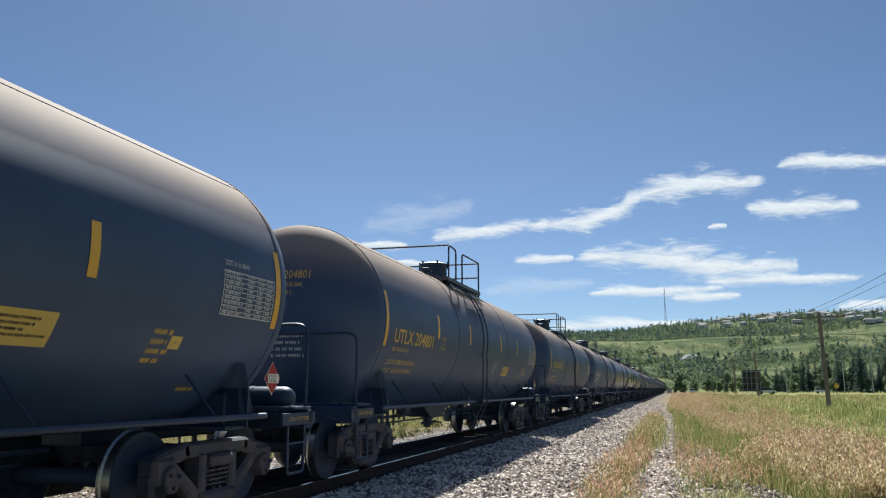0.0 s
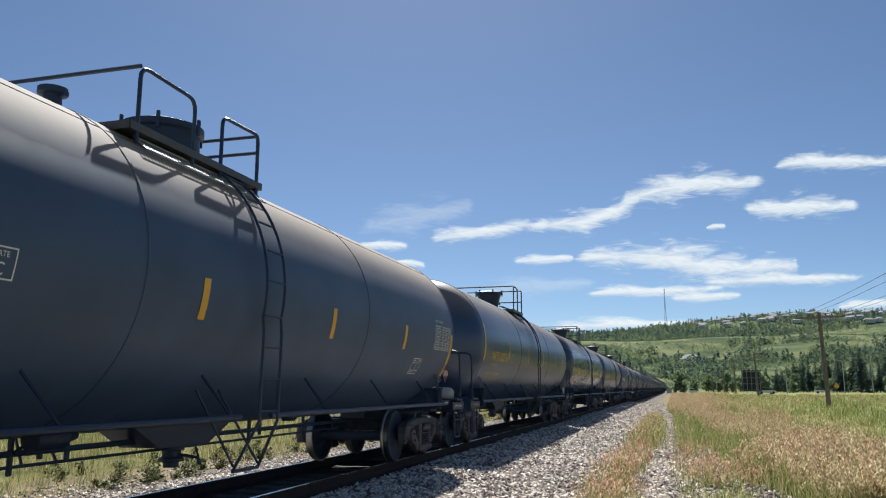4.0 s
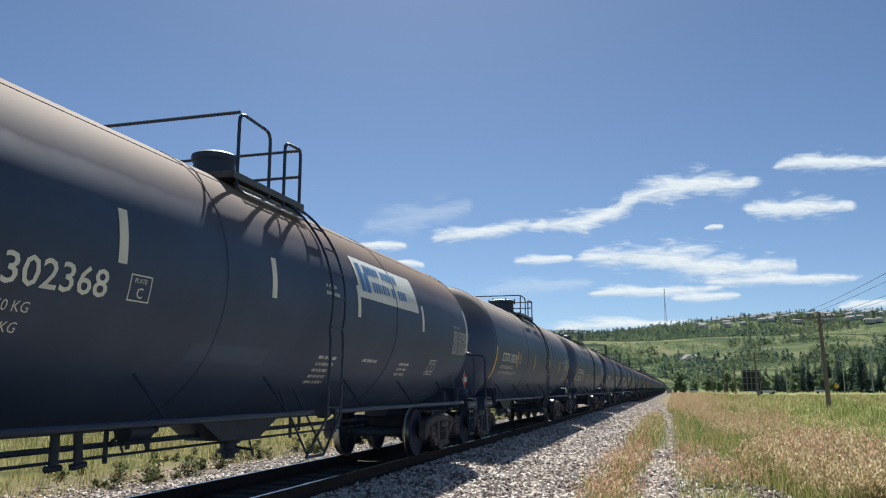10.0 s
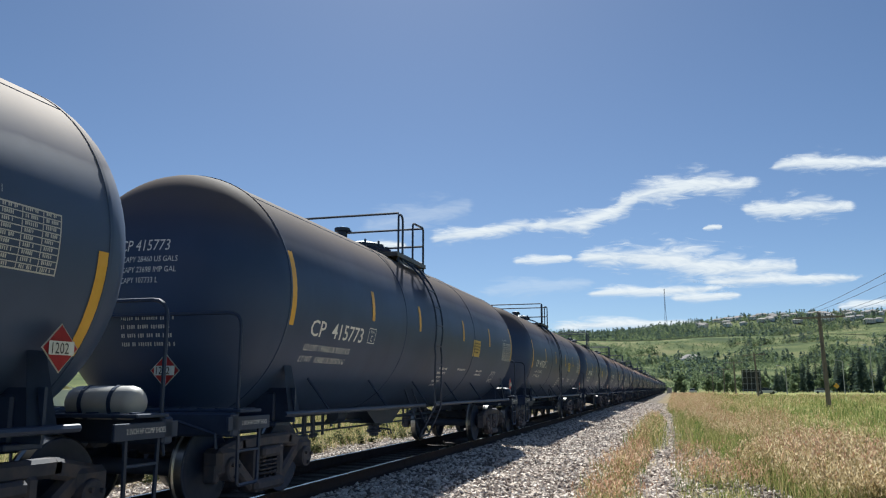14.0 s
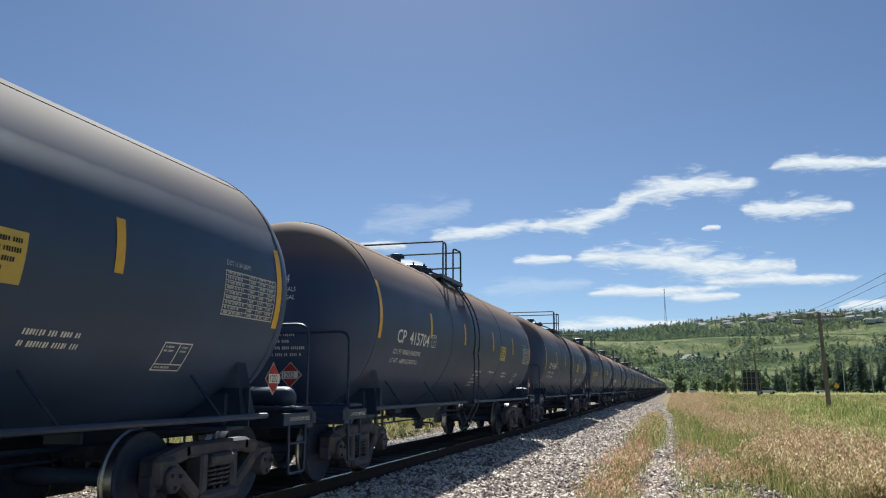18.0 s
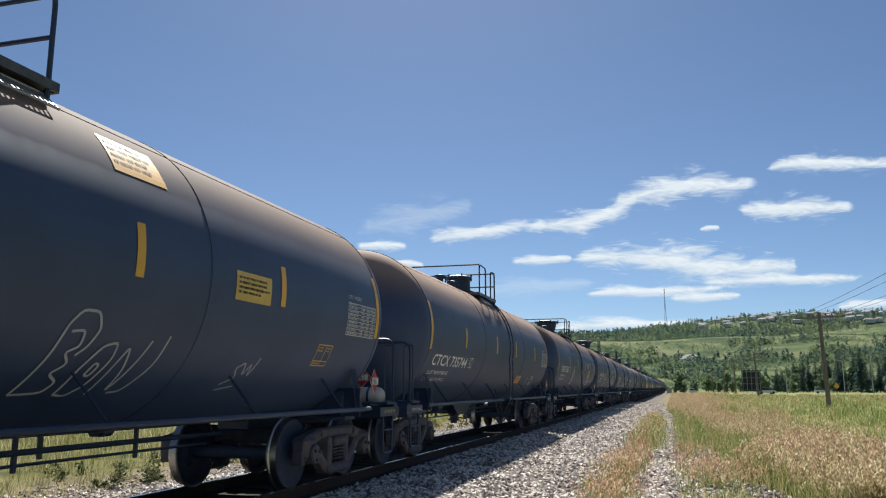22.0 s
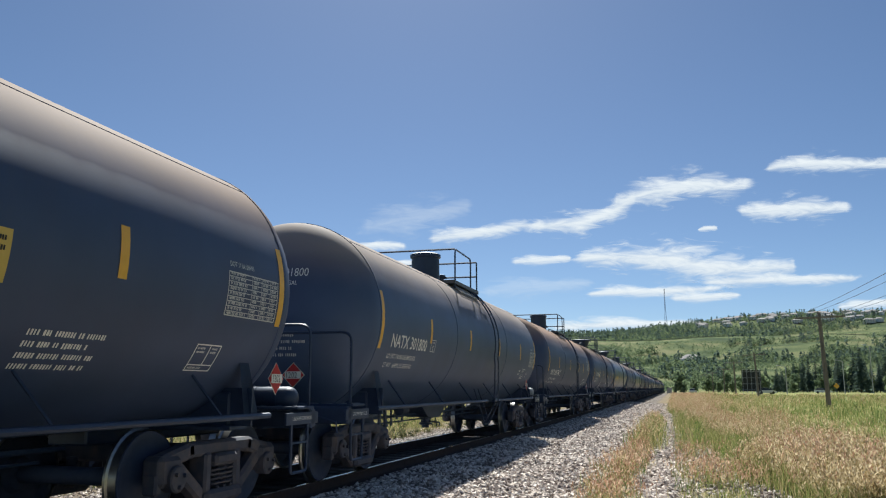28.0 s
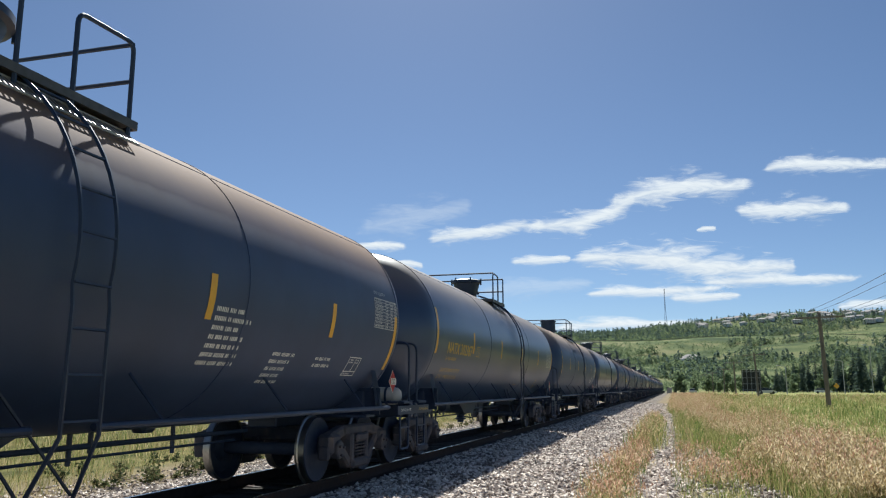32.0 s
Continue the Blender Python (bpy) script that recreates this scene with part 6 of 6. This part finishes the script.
class Blades:
    """Collects the blades of one kind of plant and links them as one object."""

    def __init__(self, seed):
        self.vs, self.fs, self.rnd = [], [], random.Random(seed)

    def blade(self, x, y, h, w, lean):
        rnd = self.rnd
        z = ground_z(x, y) - 0.02
        a, e = rnd.uniform(0, 6.28), rnd.uniform(0, 6.28)
        dx, dy = math.cos(a) * lean * h, math.sin(a) * lean * h
        sx, sy = math.cos(e) * w, math.sin(e) * w
        b = len(self.vs)
        self.vs += [(x - sx, y - sy, z), (x + sx, y + sy, z), (x + dx * 0.35 + sx * 0.75, y + dy * 0.35 + sy * 0.75, z + h * 0.6), (x + dx * 0.35 - sx * 0.75, y + dy * 0.35 - sy * 0.75, z + h * 0.6), (x + dx, y + dy, z + h)]
        self.fs += [(b, b + 1, b + 2, b + 3), (b + 3, b + 2, b + 4)]
        return x + dx, y + dy, z + h

    def plume(self, p, size, n=5):
        """A feathery seed head: short spikelets round the stem's tip."""
        rnd = self.rnd
        for k in range(n):
            t = k / n
            q = Vector((p[0] + rnd.gauss(0, size * 0.16), p[1] + rnd.gauss(0, size * 0.16), p[2] - size * t))
            d = Vector((rnd.gauss(0, 0.5), rnd.gauss(0, 0.5), 1)).normalized() * size * rnd.uniform(0.25, 0.45)
            s = Vector((rnd.gauss(0, 1), rnd.gauss(0, 1), 0)).normalized() * size * 0.062
            b = len(self.vs)
            self.vs += [tuple(q), tuple(q + d * 0.5 + s), tuple(q + d), tuple(q + d * 0.5 - s)]
            self.fs.append((b, b + 1, b + 2, b + 3))

    def leaf(self, p, size):
        rnd = self.rnd
        d = Vector((rnd.gauss(0, 1), rnd.gauss(0, 1), rnd.gauss(0.3, 0.6))).normalized() * size
        s = d.cross(Vector((rnd.gauss(0, 1), rnd.gauss(0, 1), rnd.gauss(0, 1)))).normalized() * size * 0.3
        b = len(self.vs)
        p = Vector(p)
        self.vs += [tuple(p), tuple(p + d * 0.5 + s), tuple(p + d), tuple(p + d * 0.5 - s)]
        self.fs.append((b, b + 1, b + 2, b + 3))

    def link(self, name, mat, label):
        me = bpy.data.meshes.new(name)
        me.from_pydata(self.vs, [], self.fs)
        me.materials.append(mat)
        tagged(new(name, me), label, "grass", kind="stuff")


def plant_grass():
    rnd = random.Random(55)
    straw, green, heads, pale, weeds = Blades(1), Blades(2), Blades(3), Blades(4), Blades(5)

    def wide(y):
        return 0.0032 * (1 + y / 26)

    def tall(x, y, n, h, spread, reddish):
        """A clump of flowering grass: green feet, straw stems, feathery heads."""
        for _ in range(n):
            px, py = x + rnd.gauss(0, spread), y + rnd.gauss(0, spread)
            k = h * rnd.uniform(0.55, 1.2)
            tip = straw.blade(px, py, k, wide(y) * 0.7, rnd.uniform(0.05, 0.4))
            if rnd.random() < 0.62:
                (heads if rnd.random() < reddish else pale).plume(tip, rnd.uniform(0.09, 0.17) * (1 + y / 110), 8 if y < 26 else 5)
        for _ in range(int(n * 1.7)):
            green.blade(x + rnd.gauss(0, spread), y + rnd.gauss(0, spread), h * rnd.uniform(0.35, 0.95), wide(y), rnd.uniform(0.1, 0.55))

    def low(x, y, n, h, spread, share=0.8):
        for _ in range(n):
            (green if rnd.random() < share else straw).blade(x + rnd.gauss(0, spread), y + rnd.gauss(0, spread), h * rnd.uniform(0.4, 1.2), wide(y) * 1.2, rnd.uniform(0.1, 0.7))

    def bush(x, y, h, n):
        z = ground_z(x, y)
        for _ in range(n):
            t = rnd.random()
            r = h * 0.7 * (1 - t * 0.6)
            weeds.leaf((x + rnd.gauss(0, r * 0.5), y + rnd.gauss(0, r * 0.5), z + h * t), rnd.uniform(0.05, 0.1))
    # flowering band beside the path, drawing in to the path's line farther off
    for _ in range(4200):
        y = 11 + 190 * rnd.random() ** 2.4
        lo = 1.75 - 0.6 * smooth01(y, 12, 18) - 1.5 * smooth01(y, 30, 60)
        x = lo + abs(rnd.gauss(0, 1.35 + 0.016 * y))
        patch = noise.noise((x * 0.55, y * 0.16, 11))
        if patch < -0.2:
            low(x, y, 12, 0.55, 0.16, 0.9)
        else:
            tall(x, y, 7, 0.62 + 0.22 * patch, 0.15, 0.16 + 0.5 * patch + 0.4 * smooth01(y, 17, 40))
    # between the wheel tracks: green tussocks, thin reddish weeds, and a green clump farther on
    for _ in range(900):
        y = 11 + 45 * rnd.random() ** 1.6
        x = rnd.uniform(0.05, 1.6)
        q = noise.noise((x * 0.9, y * 0.22, 7))
        if y < 14.5:
            if x < 1.0 and q > -0.2:
                low(x, y, 8, 0.28, 0.11, 0.85)
        elif y < 23:
            if rnd.random() < 0.75:
                tall(x, y, 4, 0.33, 0.14, 0.95)
        elif y < 46 and x < 1.35:
            low(x, y, 10, 0.52, 0.14, 0.8)
            if q > 0.1:
                tall(x, y, 2, 0.6, 0.14, 0.3)
    for _ in range(260):
        y = 11 + 26 * rnd.random() ** 1.5
        x = 1.5 + 1.8 * rnd.random()
        if noise.noise((x * 0.6, y * 0.3, 9)) > 0.0:
            low(x, y, 9, 0.48, 0.16)
    # tufts between ballast and path
    for _ in range(330):
        y = 11 + 34 * rnd.random() ** 1.2
        x = rnd.gauss(-1.0, 0.17)
        q = noise.noise((y * 0.32, 3.3, 0))
        if y < 22:
            if q > -0.3:
                tall(x, y, 6, 0.38, 0.09, 0.85)
        elif y < 40:
            low(x + 0.15, y, 9, 0.58, 0.12, 0.6)
            tall(x + 0.1, y, 3, 0.62, 0.12, 0.4)
        elif q > 0:
            tall(x, y, 5, 0.45, 0.1, 0.7)
    # meadow
    for _ in range(4300):
        y = 16 + 150 * rnd.random() ** 1.5
        x = 4.0 + rnd.random() * (0.38 * y)
        q = noise.noise((x * 0.2, y * 0.09, 2))
        if q > 0.1 or x > 6 and y < 55:
            low(x, y, 10, 0.40, 0.28, 0.85)
        else:
            low(x, y, 4, 0.38, 0.25, 0.6)
            tall(x, y, 3, 0.46, 0.28, 0.25)
    # bank beyond the track: thin dry grass, thicker and greener away from the gravel
    for _ in range(5200):
        y = 4 + 75 * rnd.random() ** 1.6
        x = -10.9 - rnd.random() ** 1.4 * 14
        q = noise.noise((x * 0.5, y * 0.25, 1))
        if q > -0.25:
            low(x, y, 9, 0.26 + 0.2 * smooth01(-x, 12, 17), 0.22, 0.35 + 0.5 * q)
    for _ in range(240):
        y = 4 + 60 * rnd.random() ** 1.5
        x = -10.4 - abs(rnd.gauss(0, 1.1))
        if noise.noise((x * 0.3, y * 0.35, 6)) > -0.25:
            bush(x, y, rnd.uniform(0.08, 0.34), rnd.randint(40, 110))
    straw.link("dry_grass", GRASS_DRY, "tall dry straw-coloured grass stems")
    heads.link("reddish_grass_heads", GRASS_PINK, "reddish feathery seed heads of tall grass")
    pale.link("pale_grass_heads", GRASS_PALE, "pale straw feathery seed heads of tall grass")
    green.link("green_grass", GRASS_GREEN, "green and yellowing meadow grass")
    weeds.link("weeds", WEED, "low olive-green and dry weeds on the gravel bank")


scatter_stones()
plant_grass()


# ---- what moves ----
def travelled(t):
    return 11.23 * t + 0.01206 * t * t


def share_keys(ob, master):
    ad = ob.animation_data_create()
    ad.action = master.animation_data.action
    ad.action_slot = master.animation_data.action_slot
    ob.rotation_mode = "QUATERNION"


def motions():
    times = [0.0, 2.0, 4.0, 6.0, 8.0, 10.0, 12.0, 14.0, 16.0, 18.0, 20.0, 22.0, 24.0, 26.0, 28.0, 30.0, 32.0]
    for car, o in TRAIN:
        walk(car, [(t, pose(TRACK, o - travelled(t), 0)) for t in times])
    # the wheels roll without slipping
    steps = [k / 20 for k in range(641)]
    for masters in WHEELSETS:
        first = masters[0]
        place = first.matrix_basis.translation.copy()
        walk(first, [(t, pose(*place, math.degrees(travelled(t) / 0.457), 0, 0)) for t in steps])
        for ob in masters[1:]:
            share_keys(ob, first)
    for cloud, m, drift in CLOUDS:
        walk(cloud, [(0.0, m), (32.0, Matrix.Translation(drift) @ m)])


motions()
